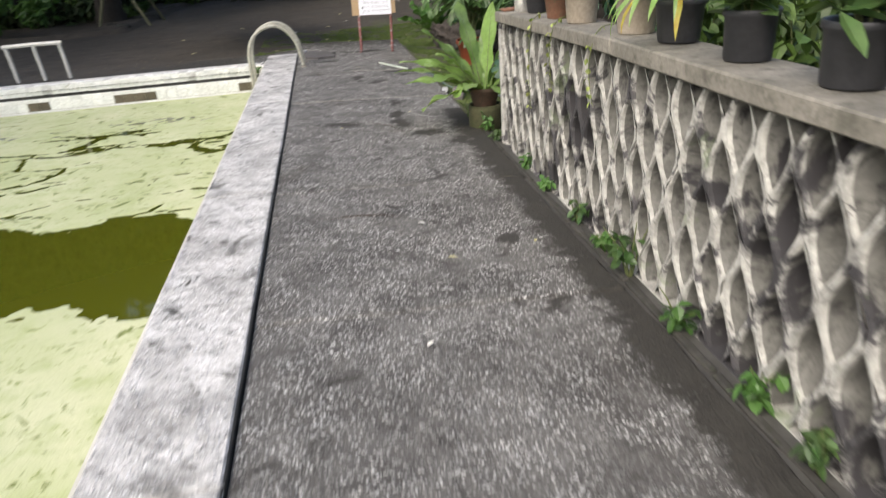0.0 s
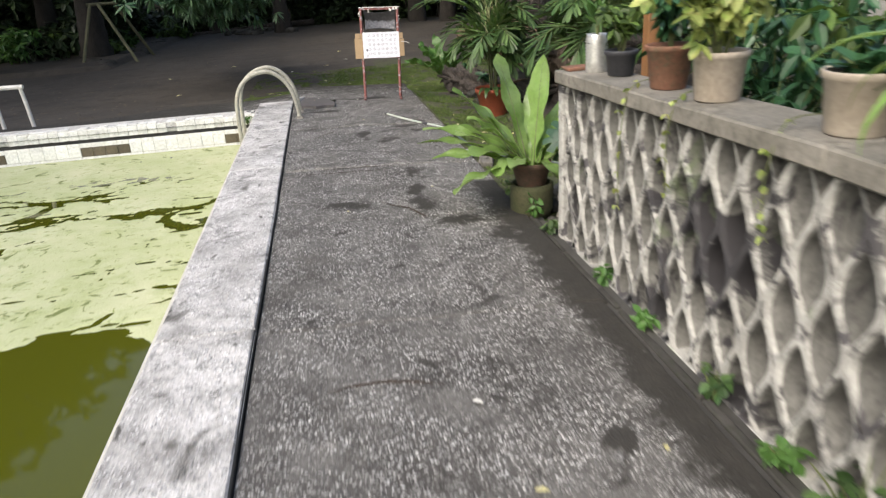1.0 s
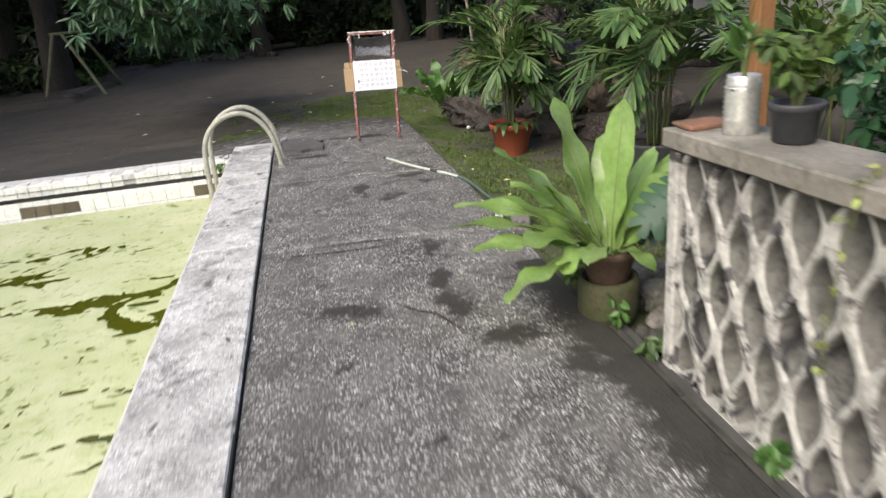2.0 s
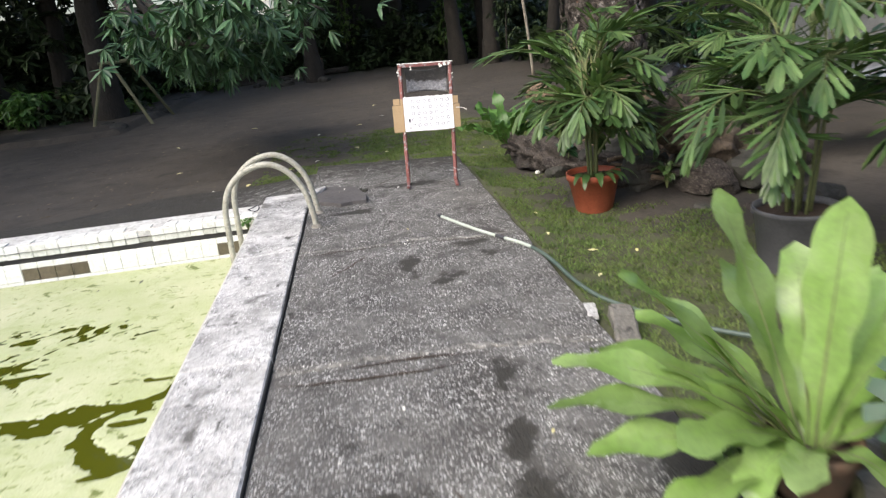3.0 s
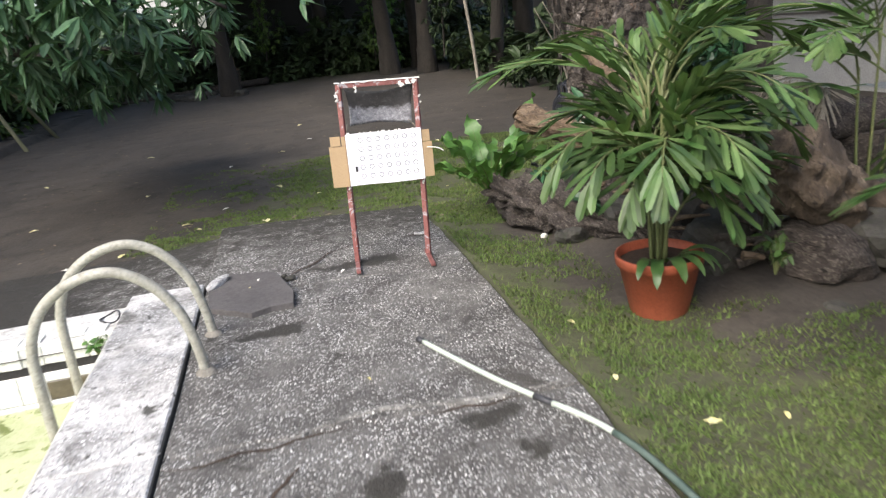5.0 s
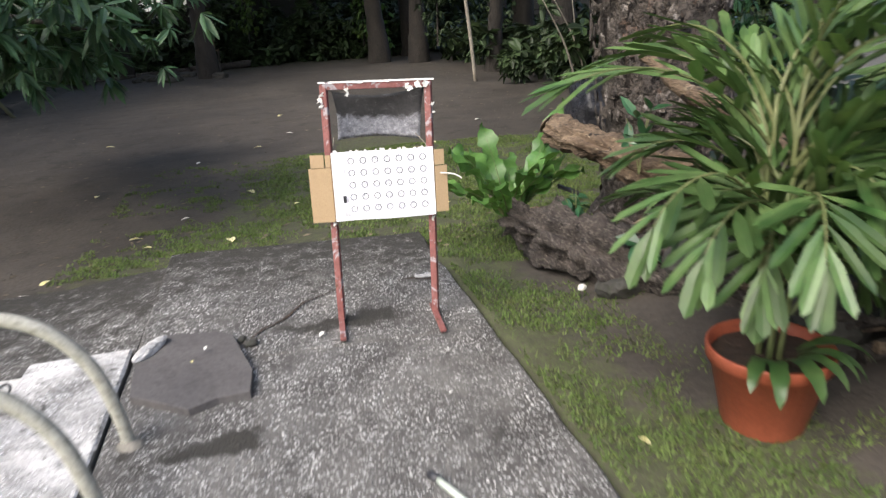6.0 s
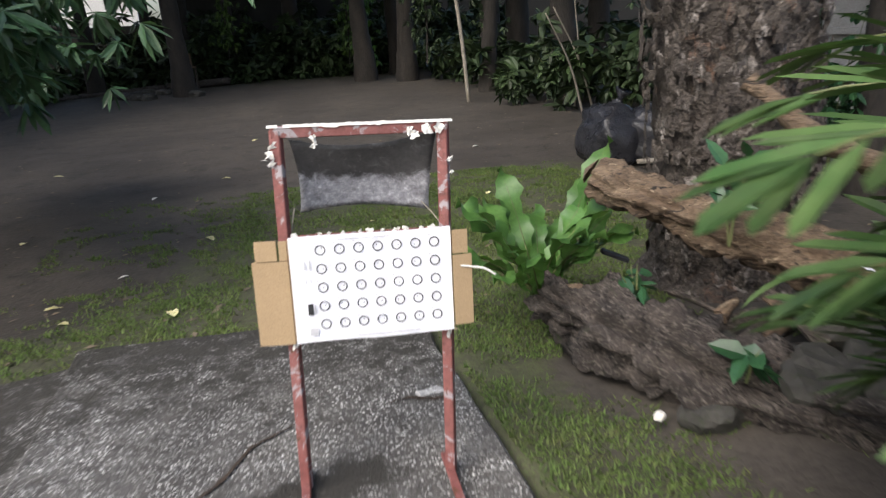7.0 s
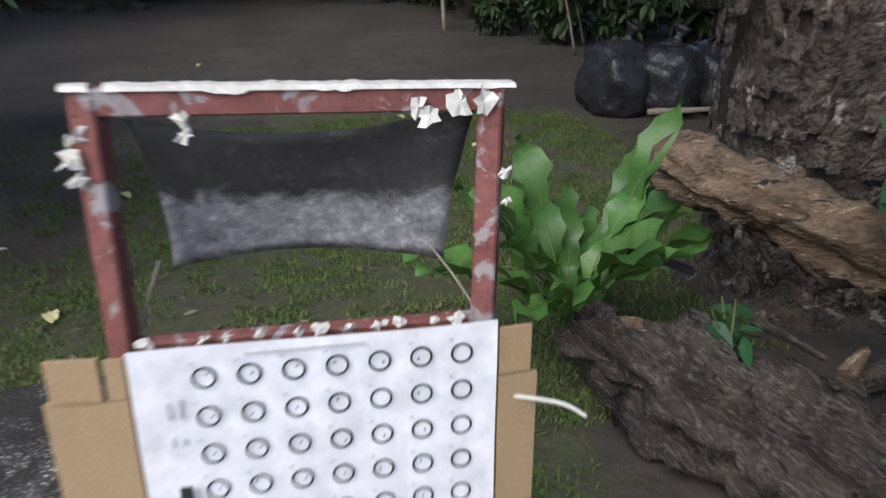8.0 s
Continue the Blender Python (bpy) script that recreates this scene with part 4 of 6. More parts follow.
for x, z, x2, z2 in ((1.042, 0.874, 1.02, 0.83), (1.45, 0.874, 1.478, 0.83), (1.045, 1.125, 1.01, 1.145), (1.455, 1.125, 1.485, 1.145)):
    part("tie_string", tube([on_stand(x, z, -0.14 if z < 1 else -0.02), on_stand((x + x2) / 2, (z + z2) / 2 + 0.004, -0.07 if z < 1 else -0.01), on_stand(x2, z2, 0.0)], 0.0022, 5), M_STICK, cloth)

# ---- broken slab, stones, hose ----
bm = bmesh.new()
outline = [(0.03, 5.42), (0.06, 5.02), (0.19, 4.93), (0.31, 4.84), (0.42, 4.90), (0.55, 4.91), (0.56, 5.10), (0.53, 5.22), (0.46, 5.50), (0.40, 5.55), (0.14, 5.60)]
face = bm.faces.new([bm.verts.new((x, y, -0.012 - 0.03 * x)) for x, y in outline])
ext = bmesh.ops.extrude_face_region(bm, geom=[face])
bmesh.ops.translate(bm, vec=(0, 0, 0.045), verts=[v for v in ext["geom"] if isinstance(v, bmesh.types.BMVert)])
bmesh.ops.recalc_face_normals(bm, faces=bm.faces[:])
bmesh.ops.bevel(bm, geom=bm.edges[:], offset=0.003, segments=1, affect="EDGES")
slab_piece = part("broken_slab", bm, material("smooth_grey_slab", [(0.088, 0.081, 0.079), (0.118, 0.109, 0.106), (0.07, 0.064, 0.062)], 4, 60, 0.75, 0.2, 0.002), None)
tagged(slab_piece, "smooth dark grey broken slab lying on the walkway", "stone slab")


def stone(name, x, y, z, sx, sy, sz, mat, label, seed, rz=0, group="", tilt=0):
    bm = bmesh.new()
    bmesh.ops.create_icosphere(bm, subdivisions=3, radius=1)
    off = Vector((seed * 3.1, seed * 1.7, seed))
    for v in bm.verts:
        q = v.co.copy()
        q = Vector([math.copysign(abs(c) ** 0.8, c) for c in q])
        q *= 1 + 0.30 * noise.noise(q * 1.1 + off) + 0.20 * abs(noise.noise(q * 2.3 + off)) - 0.09 * abs(noise.noise(q * 5.5 + off))
        v.co = Vector((q.x * sx, q.y * sy, max(q.z, -0.75) * sz))
    ob = part(name, bm, mat, None)
    ob.matrix_basis = pose(x, y, z, tilt, 0, rz)
    return tagged(ob, label, "stone", group)


stone("concrete_lump", 0.085, 5.42, 0.04, 0.035, 0.11, 0.028, M_COPING, "pale broken concrete lump beside the slab", 3.3, -28)
stone("loose_stone", 0.54, 5.44, -0.02, 0.035, 0.03, 0.018, M_STONE, "small dark stone chip on the walkway", 5.0, 20)
stone("loose_stone", 0.50, 5.50, -0.02, 0.028, 0.02, 0.016, M_STONE, "small dark stone chip on the walkway", 7.0, 70)

hose = thing("garden_hose", "green garden hose with a pale end lying across the grass", "garden hose")
run = [(1.17, 4.17, -0.038), (1.28, 3.93, -0.045), (1.40, 3.68, -0.05), (1.53, 3.45, -0.055), (1.64, 3.27, -0.06), (1.72, 3.05, -0.064), (1.765, 2.80, -0.075), (1.80, 2.55, -0.10), (1.87, 2.30, -0.125), (1.98, 2.09, -0.135), (2.14, 1.88, -0.145), (2.32, 1.68, -0.15), (2.52, 1.5, -0.15), (2.9, 1.2, -0.155), (3.6, 0.7, -0.16)]
pts = spline(run, 5)
smooth_part("pale_end", tube(pts[:15], 0.013, 8), M_HOSE_WHITE, hose, "pale faded hose end")
smooth_part("coupling", tube(pts[14:17], 0.0155, 8), M_BLACKPOT, hose, "black coupling")
smooth_part("pale_length", tube(pts[16:24], 0.013, 8), M_HOSE_WHITE, hose, "pale faded hose length")
smooth_part("green_length", tube(pts[23:], 0.0145, 8), M_HOSE_GREEN, hose)
smooth_part("nozzle", tube([pts[0] + Vector((-0.02, 0.04, 0.002)), pts[0]], 0.016, 8), M_BLACKPOT, hose, "dark hose tip")

# ---- pots ----


def pot_parts(parent, r_top, r_foot, h, mat, lip=0.025, lip_h=0.05, sides=32, soil=True):
    t = 0.012
    prof = [(0.0, 0.0), (r_foot, 0.0), (r_foot + 0.004, 0.006), (r_top - lip * 0.55, h - lip_h), (r_top, h - lip_h + 0.004), (r_top + 0.003, h - 0.006), (r_top, h), (r_top - t, h - 0.002), (r_top - t - 0.01, h - lip_h)]
    body = part("body", lathe(prof, sides), mat, parent, smooth=False)
    body.data.polygons.foreach_set("use_smooth", [True] * len(body.data.polygons))
    if soil:
        sv = [(0, 0, h - 0.045)]
        n, rr = 24, r_top - t - 0.004
        for ring in (0.5, 1.0):
            sv += [(rr * ring * math.cos(2 * math.pi * k / n), rr * ring * math.sin(2 * math.pi * k / n), h - 0.05 + 0.012 * noise.noise(Vector((k * 0.7, ring * 3, r_top)))) for k in range(n)]
        sf = [(0, 1 + k, 1 + (k + 1) % n) for k in range(n)] + [(1 + k, 1 + n + k, 1 + n + (k + 1) % n, 1 + (k + 1) % n) for k in range(n)]
        part("soil", (sv, sf), M_SOIL, parent)
    return body


def palm(name, label, m, stems, fronds, seed, leaf=(0.31, 0.040), pairs=10):
    """A clump palm: stems as (x, y, height), fronds as (stem, start height, azimuth, rise, droop, length)."""
    rng = random.Random(seed)
    ob = thing(name, label, "palm", m)
    for x, y, h in stems:
        smooth_part("stem", tube(spline([(x * 0.6, y * 0.6, -0.05), (x, y, h * 0.5), (x * 1.25, y * 1.25, h)], 4), lambda u: 0.013 - 0.005 * u, 6), M_STEM, ob)
    for s, h0, az, rise, droop, length in fronds:
        x, y, h = stems[s]
        r, lv = frond(length, rise, droop, pairs, leaf[0], leaf[1], rng)
        mm = pose(x * (1 + 0.25 * h0 / h), y * (1 + 0.25 * h0 / h), h0, 0, 0, az)
        f = part("frond", moved(lv, mm), M_LEAF_PALM, ob)
        part("rachis", moved(r, mm), M_STEM, f)
    return ob


def random_fronds(stems, count, rng, low, high, length, rise=(30, 75), droop=(50, 110)):
    out = []
    for k in range(count):
        s = k % len(stems)
        h = stems[s][2]
        out.append((s, h * rng.uniform(low, high), rng.uniform(0, 360), rng.uniform(*rise), rng.uniform(*droop), rng.uniform(*length)))
    return out


rp = random.Random(21)
tp = thing("flower_pot", "orange terracotta-coloured plastic pot standing on grass", "flower pot", pose(2.56, 4.30, -0.235))
pot_parts(tp, 0.236, 0.148, 0.385, M_TERRA, 0.03, 0.06)
stems = [(0.03, 0.02, 0.95), (-0.05, 0.03, 0.85), (0.02, -0.06, 0.8), (0.07, 0.06, 1.1), (-0.03, -0.04, 0.7), (0.0, 0.08, 1.0)]
fr = [(1, 0.84, 180, 50, 64, 0.85), (1, 0.50, 200, 68, 116, 0.80), (4, 0.55, 205, 50, 100, 0.62), (2, 0.6, 235, 48, 105, 0.6), (4, 0.45, 222, 62, 125, 0.50), (1, 0.62, 150, 66, 90, 0.55), (4, 0.5, 185, 72, 100, 0.5), 
      (3, 0.95, 40, 60, 80, 0.9), (3, 1.0, 330, 62, 85, 0.9), (5, 0.9, 100, 62, 80, 0.8), (0, 0.85, 0, 65, 90, 0.85), (0, 0.75, 290, 58, 95, 0.8), (5, 0.8, 150, 68, 80, 0.75), (3, 1.05, 262, 74, 75, 0.6), (0, 0.6, 20, 45, 90, 0.8), (2, 0.6, 350, 50, 100, 0.75)]
fr += [(s, h, 15 + 0.62 * (az - 180), rise, droop, length) for s, h, az, rise, droop, length in random_fronds(stems, 46, rp, 0.25, 1.0, (0.40, 0.72), (40, 80), (60, 120))]
palm("potted_palm", "green clump palm with broad blunt leaflets in an orange pot", pose(2.56, 4.30, 0.10), stems, fr, 4, (0.30, 0.043), 8)
low_fan = thing("palm_seedling", "young broad-leaved palm shoot at the pot rim", "palm shoot", pose(2.56, 4.30, 0.10))
for az, rise, droop, length, w in ((262, 62, 125, 0.30, 0.075), (238, 58, 130, 0.30, 0.07), (285, 60, 120, 0.27, 0.06), (310, 55, 120, 0.30, 0.05), (325, 58, 110, 0.32, 0.045), (340, 50, 110, 0.34, 0.04), (300, 66, 130, 0.28, 0.05), (220, 60, 120, 0.26, 0.06)):
    part("leaf", moved(strap(length, w, rise, droop, 0.02, 0.2, 0.5, 8), pose(0.10 * math.cos(radians(az)), 0.10 * math.sin(radians(az)), 0.02, 0, 0, az)), M_LEAF_PALM, low_fan, smooth=True)
gp = thing("grey_bin", "dark grey plastic bin used as a plant pot", "plant pot", pose(3.28, 2.50, -0.24))
pot_parts(gp, 0.265, 0.20, 0.44, M_GREYBIN, 0.012, 0.035)
for a in (150, 330):
    hx, hy = 0.27 * math.cos(radians(a)), 0.27 * math.sin(radians(a))
    part("grip", moved(([*[(x, y, z) for x in (-0.05, 0.05) for y in (0, 0.025) for z in (-0.01, 0.01)]], [(0, 1, 3, 2), (4, 6, 7, 5), (0, 4, 5, 1), (2, 3, 7, 6), (0, 2, 6, 4), (1, 5, 7, 3)]), pose(hx, hy, 0.405, 0, 0, a + 90)), M_GREYBIN, gp)
stems2 = [(0.05, 0.05, 1.3), (-0.08, 0.04, 1.1), (0.04, -0.09, 1.0), (0.1, 0.1, 1.5), (-0.05, -0.06, 0.9), (0.0, 0.12, 1.2), (0.12, -0.04, 1.25)]
fr2 = [(1, 0.55, 190, 35, 75, 0.62), (4, 0.45, 225, 40, 90, 0.6), (5, 1.0, 120, 62, 80, 0.8), (3, 1.2, 95, 45, 70, 1.0), (0, 1.1, 70, 50, 75, 1.0), (5, 0.7, 100, 30, 70, 0.8)] + random_fronds(stems2, 38, rp, 0.3, 1.0, (0.5, 0.95), (35, 80), (60, 115))
palm("potted_palm", "tall green fan-leaved clump palm in a grey bin", pose(3.28, 2.50, 0.15), stems2, fr2, 9, (0.34, 0.034), 10)
stems3 = [(0.05, 0.05, 1.3), (-0.08, 0.04, 1.0), (0.04, -0.09, 1.1)]
palm("garden_palm", "green feathery palm growing behind the driftwood", pose(4.5, 4.9, -0.1), stems3, [(1, 0.9, 185, 45, 70, 1.1), (1, 0.8, 200, 30, 60, 1.0), (2, 0.9, 160, 45, 70, 1.0)] + random_fronds(stems3, 4, rp, 0.6, 1.0, (0.7, 0.9)), 14, (0.32, 0.04), 13)
palm("garden_palm", "green feathery palm growing behind the garden wall", pose(4.3, 1.6, -0.15), stems3, random_fronds(stems3, 14, rp, 0.6, 1.0, (0.8, 1.1)), 15, (0.32, 0.04), 13)
palm("garden_palm", "green feathery palm growing behind the garden wall", pose(4.6, -0.4, -0.15), stems3, random_fronds(stems3, 12, rp, 0.6, 1.0, (0.8, 1.1)), 16, (0.32, 0.04), 13)

# ---- bird's nest ferns ----


def nest_fern(label, m, leaves, seed, mat, wave=0.05, lobes=0):
    rng = random.Random(seed)
    ob = thing("nest_fern", label, "fern", m)
    for az, rise, droop, length, width in leaves:
        v = strap(length, width, rise, droop, wave, 0.16, 0.72, 18, rng.uniform(0, 6), rng.uniform(-0.3, 0.3), lobes, 0.45)
        mm = pose(0.03 * math.cos(radians(az)), 0.03 * math.sin(radians(az)), 0, 0, 0, az)
        lf = part("leaf", moved(v, mm), mat, ob, smooth=True)
        rib = [Vector(p) for p in v[0][1::3]]
        part("midrib", moved(tube([p - Vector((0, 0, 0.002)) for p in rib[:-1]], lambda u: 0.006 * (1 - 0.8 * u), 5), mm), M_STEM, lf)
    return ob


fp = thing("clay_pot", "mossy green-brown clay pot set in a taller pot", "flower pot", pose(1.80, 0.20, -0.13))
smooth_part("outer_pot", lathe([(0.0, 0), (0.135, 0), (0.150, 0.06), (0.152, 0.2), (0.145, 0.245), (0.128, 0.245), (0.12, 0.2)], 28, 0.02), M_MOSSPOT, fp)
inner = thing("clay_pot", "old reddish clay pot with dry fern roots", "flower pot", pose(1.80, 0.20, 0.07))
pot_parts(inner, 0.138, 0.09, 0.20, M_TERRA_DARK, 0.012, 0.04, 28)
nest = [(112, 70, 8, 0.82, 0.165), (38, 84, 8, 0.76, 0.185), (150, 58, 22, 0.76, 0.14), (160, 46, 46, 0.80, 0.15), (172, 40, 44, 0.80, 0.14), (182, 33, 40, 0.70, 0.13), (148, 50, 52, 0.70, 0.14), (198, 20, 50, 0.62, 0.18), (208, 60, 110, 0.36, 0.14), (230, 62, 90, 0.34, 0.12), (192, 52, 60, 0.50, 0.14),
        (338, 46, 40, 0.60, 0.13), (355, 42, 34, 0.72, 0.13), (12, 50, 26, 0.82, 0.14), (24, 56, 32, 0.70, 0.13), (34, 62, 30, 0.62, 0.14), (90, 58, 34, 0.68, 0.14), (68, 70, 24, 0.64, 0.15), (124, 50, 44, 0.66, 0.14), (0, 70, 30, 0.48, 0.13), (182, 66, 40, 0.46, 0.13), (136, 62, 34, 0.64, 0.14), (286, 55, 100, 0.32, 0.11)]
nest_fern("bright yellow-green nest fern with broad strap leaves in a clay pot", pose(1.80, 0.20, 0.22), nest, 2, M_LEAF_FERN, 0.10)
M_LEAF_FERN2 = material("pale_wavy_fern_leaf", [(0.07, 0.17, 0.04), (0.12, 0.24, 0.06)], 4, 40, 0.4, 0.1, 0.002, objects=0.25, trans=0.3)
rf = random.Random(31)
nest_fern("wavy-edged green fern growing at the log end", pose(2.36, 6.75, 0.02), [(k * 27 + rf.uniform(-8, 8), rf.uniform(45, 82), rf.uniform(20, 65), rf.uniform(0.46, 0.68), rf.uniform(0.12, 0.17)) for k in range(20)] + [(185, 55, 50, 0.62, 0.14), (170, 45, 40, 0.62, 0.13), (20, 60, 30, 0.66, 0.14), (8, 48, 18, 0.84, 0.13), (350, 55, 40, 0.6, 0.13), (20, 60, 8, 0.92, 0.15), (32, 56, 16, 0.86, 0.13), (100, 70, 20, 0.72, 0.15)], 6, M_LEAF_FERN2, 0.24, 0.26)

# split-leaf philodendron beside the wall end
phil = thing("philodendron", "dark glossy split-leaf plant beside the wall end", "plant", pose(2.08, 0.02, -0.12))


def split_leaf(L, W):
    """A heart-shaped leaf along +x with a whole middle and both edges cut into fingers."""
    v, f = [], []
    n = 22
    for s in (-1, 1):
        o = len(v)
        for i in range(n + 1):
            u = i / n
            w = W * 0.5 * max(0.02, math.sin(math.pi * (0.22 + 0.76 * u)) ** 0.65)
            gap = 0.52 if i % 4 == 3 and 2 < i < n - 1 else 1.0
            back = -0.10 * L * (1 - u) if i < 3 else 0.0
            for k, q in ((0, 0.0), (1, 0.3), (2, 0.5 * (gap if gap < 1 else 1.3)), (3, gap)):
                v.append((u * L * 0.86 + back * q + 0.16 * L * q, s * w * q, 0.05 * w * math.sin(q * 3) - 0.22 * w * q * q))
        for i in range(n):
            for k in range(3):
                a = o + i * 4 + k
                f.append((a, a + 4, a + 5, a + 1) if s > 0 else (a, a + 1, a + 5, a + 4))
    return v, f


M_LEAF_SPLIT = material("dark_split_leaf", [(0.018, 0.062, 0.032), (0.03, 0.085, 0.038)], 6, 40, 0.5, 0.1, 0.002, objects=0.15, trans=0.1)
for roll, az, tilt, x, y, z, L in ((-48, 172, 32, 0.10, -0.04, 0.73, 0.40), (-30, 200, 40, 0.12, 0.08, 0.66, 0.30), (-20, 280, 50, 0.14, 0.02, 0.62, 0.28), (-40, 165, 30, 0.12, 0.12, 0.55, 0.30), (0, 330, 40, 0.1, 0.1, 0.75, 0.3), (0, 60, 30, 0.05, 0.2, 0.7, 0.3)):
    lf = part("leaf", moved(split_leaf(L, L * 0.75), pose(x, y, z, roll, tilt, az)), M_LEAF_SPLIT, phil, smooth=True)
    part("leaf_stalk", tube(spline([(0.05, 0.1, 0.0), (x + 0.03, y + 0.05, z * 0.6), (x, y, z)], 4), 0.007, 5), M_STEM, lf)

# ---- things on the wall cap ----
CAP = 0.934


def shrub(name, label, category, m, mat, count, spread, height, leaf_len, leaf_w, seed, whorl=4, droop=(-20, 60), stems=5):
    """A small leafy plant: stems and many leaves."""
    rng = random.Random(seed)
    ob = thing(name, label, category, m)
    tips = []
    for k in range(stems):
        a = rng.uniform(0, 6.28)
        r = spread * rng.uniform(0.3, 1.0)
        top = Vector((r * math.cos(a), r * math.sin(a), height * rng.uniform(0.6, 1.0)))
        run = spline([(0, 0, -0.03), top * 0.45 + Vector((0, 0, height * 0.12)), top], 4)
        part("stem", tube(run, lambda u: 0.006 * (1 - 0.6 * u), 5), M_STEM, ob)
        tips += [run[rng.randrange(3, len(run))] + Vector((rng.gauss(0, 0.2), rng.gauss(0, 0.2), rng.gauss(0, 0.12))) * spread for _ in range(max(1, count // stems))]
    part("foliage", scatter_leaves(tips, whorl, leaf_len, leaf_w, rng, droop), mat, ob)
    return ob


can = thing("tin_can", "ribbed silver tin can on the wall cap", "tin can", pose(1.945, -0.58, CAP + wall_rise(-0.58)))
prof = [(0.0, 0.0), (0.056, 0.0), (0.059, 0.004), (0.059, 0.05)]
for k in range(6):
    prof += [(0.061, 0.057 + 0.018 * k), (0.057, 0.066 + 0.018 * k)]
prof += [(0.059, 0.168), (0.059, 0.182), (0.054, 0.192), (0.054, 0.204), (0.051, 0.204), (0.051, 0.185), (0.0, 0.18)]
smooth_part("body", lathe(prof, 36), M_TIN, can)
part("punch_hole", moved(lathe([(0.0, 0.0), (0.005, 0.0)], 8), pose(-0.0555, -0.022, 0.158, 0, -90, 22)), M_INK, can)
part("wire_tie", moved(tube([(0.062 * math.cos(a), 0.062 * math.sin(a), 0.163) for a in np.linspace(0, 6.28, 25)], 0.0018, 5), pose(0, 0, 0)), M_TIN, can)
shrub("snake_cutting", "pale green cutting growing in the tin can", "plant", pose(1.945, -0.58, CAP + wall_rise(-0.58) + 0.18), M_LEAF_FERN2, 6, 0.05, 0.16, 0.12, 0.03, 3, 2, (-80, -50), 3)

for name, label, x, y, rt_, rf_, h, mat in (
        ("flower_pot", "black plastic pot on the wall cap", 1.99, -0.80, 0.085, 0.062, 0.13, M_BLACKPOT),
        ("flower_pot", "weathered terracotta clay pot on the wall cap", 1.97, -1.36, 0.108, 0.075, 0.19, M_TERRA_OLD),
        ("flower_pot", "beige plastic pot with a rolled rim on the wall cap", 1.97, -1.76, 0.108, 0.082, 0.19, M_BEIGEPOT),
        ("flower_pot", "large beige plastic pot with a rolled rim on the wall cap", 1.975, -2.50, 0.112, 0.084, 0.185, M_BEIGEPOT),
        ("flower_pot", "black plastic pot on the wall cap", 2.0, -2.88, 0.11, 0.085, 0.18, M_BLACKPOT),
        ("flower_pot", "dark grey plastic pot on the wall cap", 1.985, -3.43, 0.098, 0.08, 0.18, M_BLACKPOT),
        ("flower_pot", "dark grey plastic pot on the wall cap", 1.985, -3.97, 0.106, 0.085, 0.19, M_BLACKPOT),
        ("flower_pot", "dark grey plastic pot on the wall cap", 1.985, -4.6, 0.125, 0.095, 0.19, M_BLACKPOT)):
    p = thing(name, label, "flower pot", pose(x, y, CAP + wall_rise(y)), "pots on the wall")
    pot_parts(p, rt_, rf_, h, mat, 0.014, 0.028, 28)
shrub("pot_plant", "dark small-leaved plant in a black pot", "plant", pose(1.99, -0.80, CAP + wall_rise(-0.80) + 0.1), M_LEAF_BUSH, 40, 0.16, 0.34, 0.07, 0.035, 41)
shrub("pot_plant", "dark green leafy plant in a clay pot", "plant", pose(1.97, -1.36, CAP + wall_rise(-1.36) + 0.15), M_LEAF_DARK, 36, 0.15, 0.34, 0.09, 0.045, 42)
shrub("variegated_plant", "yellow-green variegated plant spilling from a beige pot", "plant", pose(1.97, -1.76, CAP + wall_rise(-1.76) + 0.15), M_LEAF_VARIEG, 90, 0.26, 0.42, 0.075, 0.045, 43, 4, (-10, 80), 9)
shrub("pot_plant", "low dark green plant in a large beige pot", "plant", pose(1.975, -2.50, CAP + wall_rise(-2.50) + 0.15), M_LEAF_DARK, 10, 0.09, 0.07, 0.12, 0.085, 44, 3, (-30, 10), 4)
shrub("pot_plant", "broad-leaved green plant in a dark grey pot", "plant", pose(1.985, -3.43, CAP + wall_rise(-3.43) + 0.15), M_LEAF_PALM, 22, 0.14, 0.18, 0.17, 0.065, 45, 4, (-60, 10))
shrub("pot_plant", "broad-leaved green plant in a dark grey pot", "plant", pose(1.985, -3.97, CAP + wall_rise(-3.97) + 0.15), M_LEAF_PALM, 24, 0.15, 0.2, 0.17, 0.065, 46, 4, (-60, 10))
shrub("pot_plant", "broad-leaved green plant in a dark grey pot", "plant", pose(1.985, -4.6, CAP + wall_rise(-4.6) + 0.15), M_LEAF_PALM, 24, 0.15, 0.2, 0.17, 0.065, 47, 4, (-60, 10))
lily = thing("strap_leaf_plant", "arching yellow and green strap-leaved plant in a black pot", "plant", pose(2.0, -2.88, CAP + wall_rise(-2.88) + 0.14))
rl = random.Random(12)
for k in range(20):
    az = rl.uniform(0, 360) if k > 5 else (150, 190, 215, 170, 240, 200)[k]
    v = strap(rl.uniform(0.42, 0.62), rl.uniform(0.026, 0.04), rl.uniform(62, 85), rl.uniform(110, 165), 0.02, 0.3, 0.5, 10, k)
    part("leaf", moved(v, pose(0, 0, 0, 0, 0, az)), M_LEAF_YELLOW if k in (1, 4, 9) else M_LEAF_FERN, lily, "yellow dying leaf" if k in (1, 4, 9) else "", smooth=True)

# ---- big tree, logs and driftwood ----


def trunk_mesh(points, radius, sides=26, rough=0.05, scale=5.0, seed=0.0, ridge=0.0, steps=6):
    return tube(spline(points, steps), radius, sides, rough, scale, seed, True, ridge)


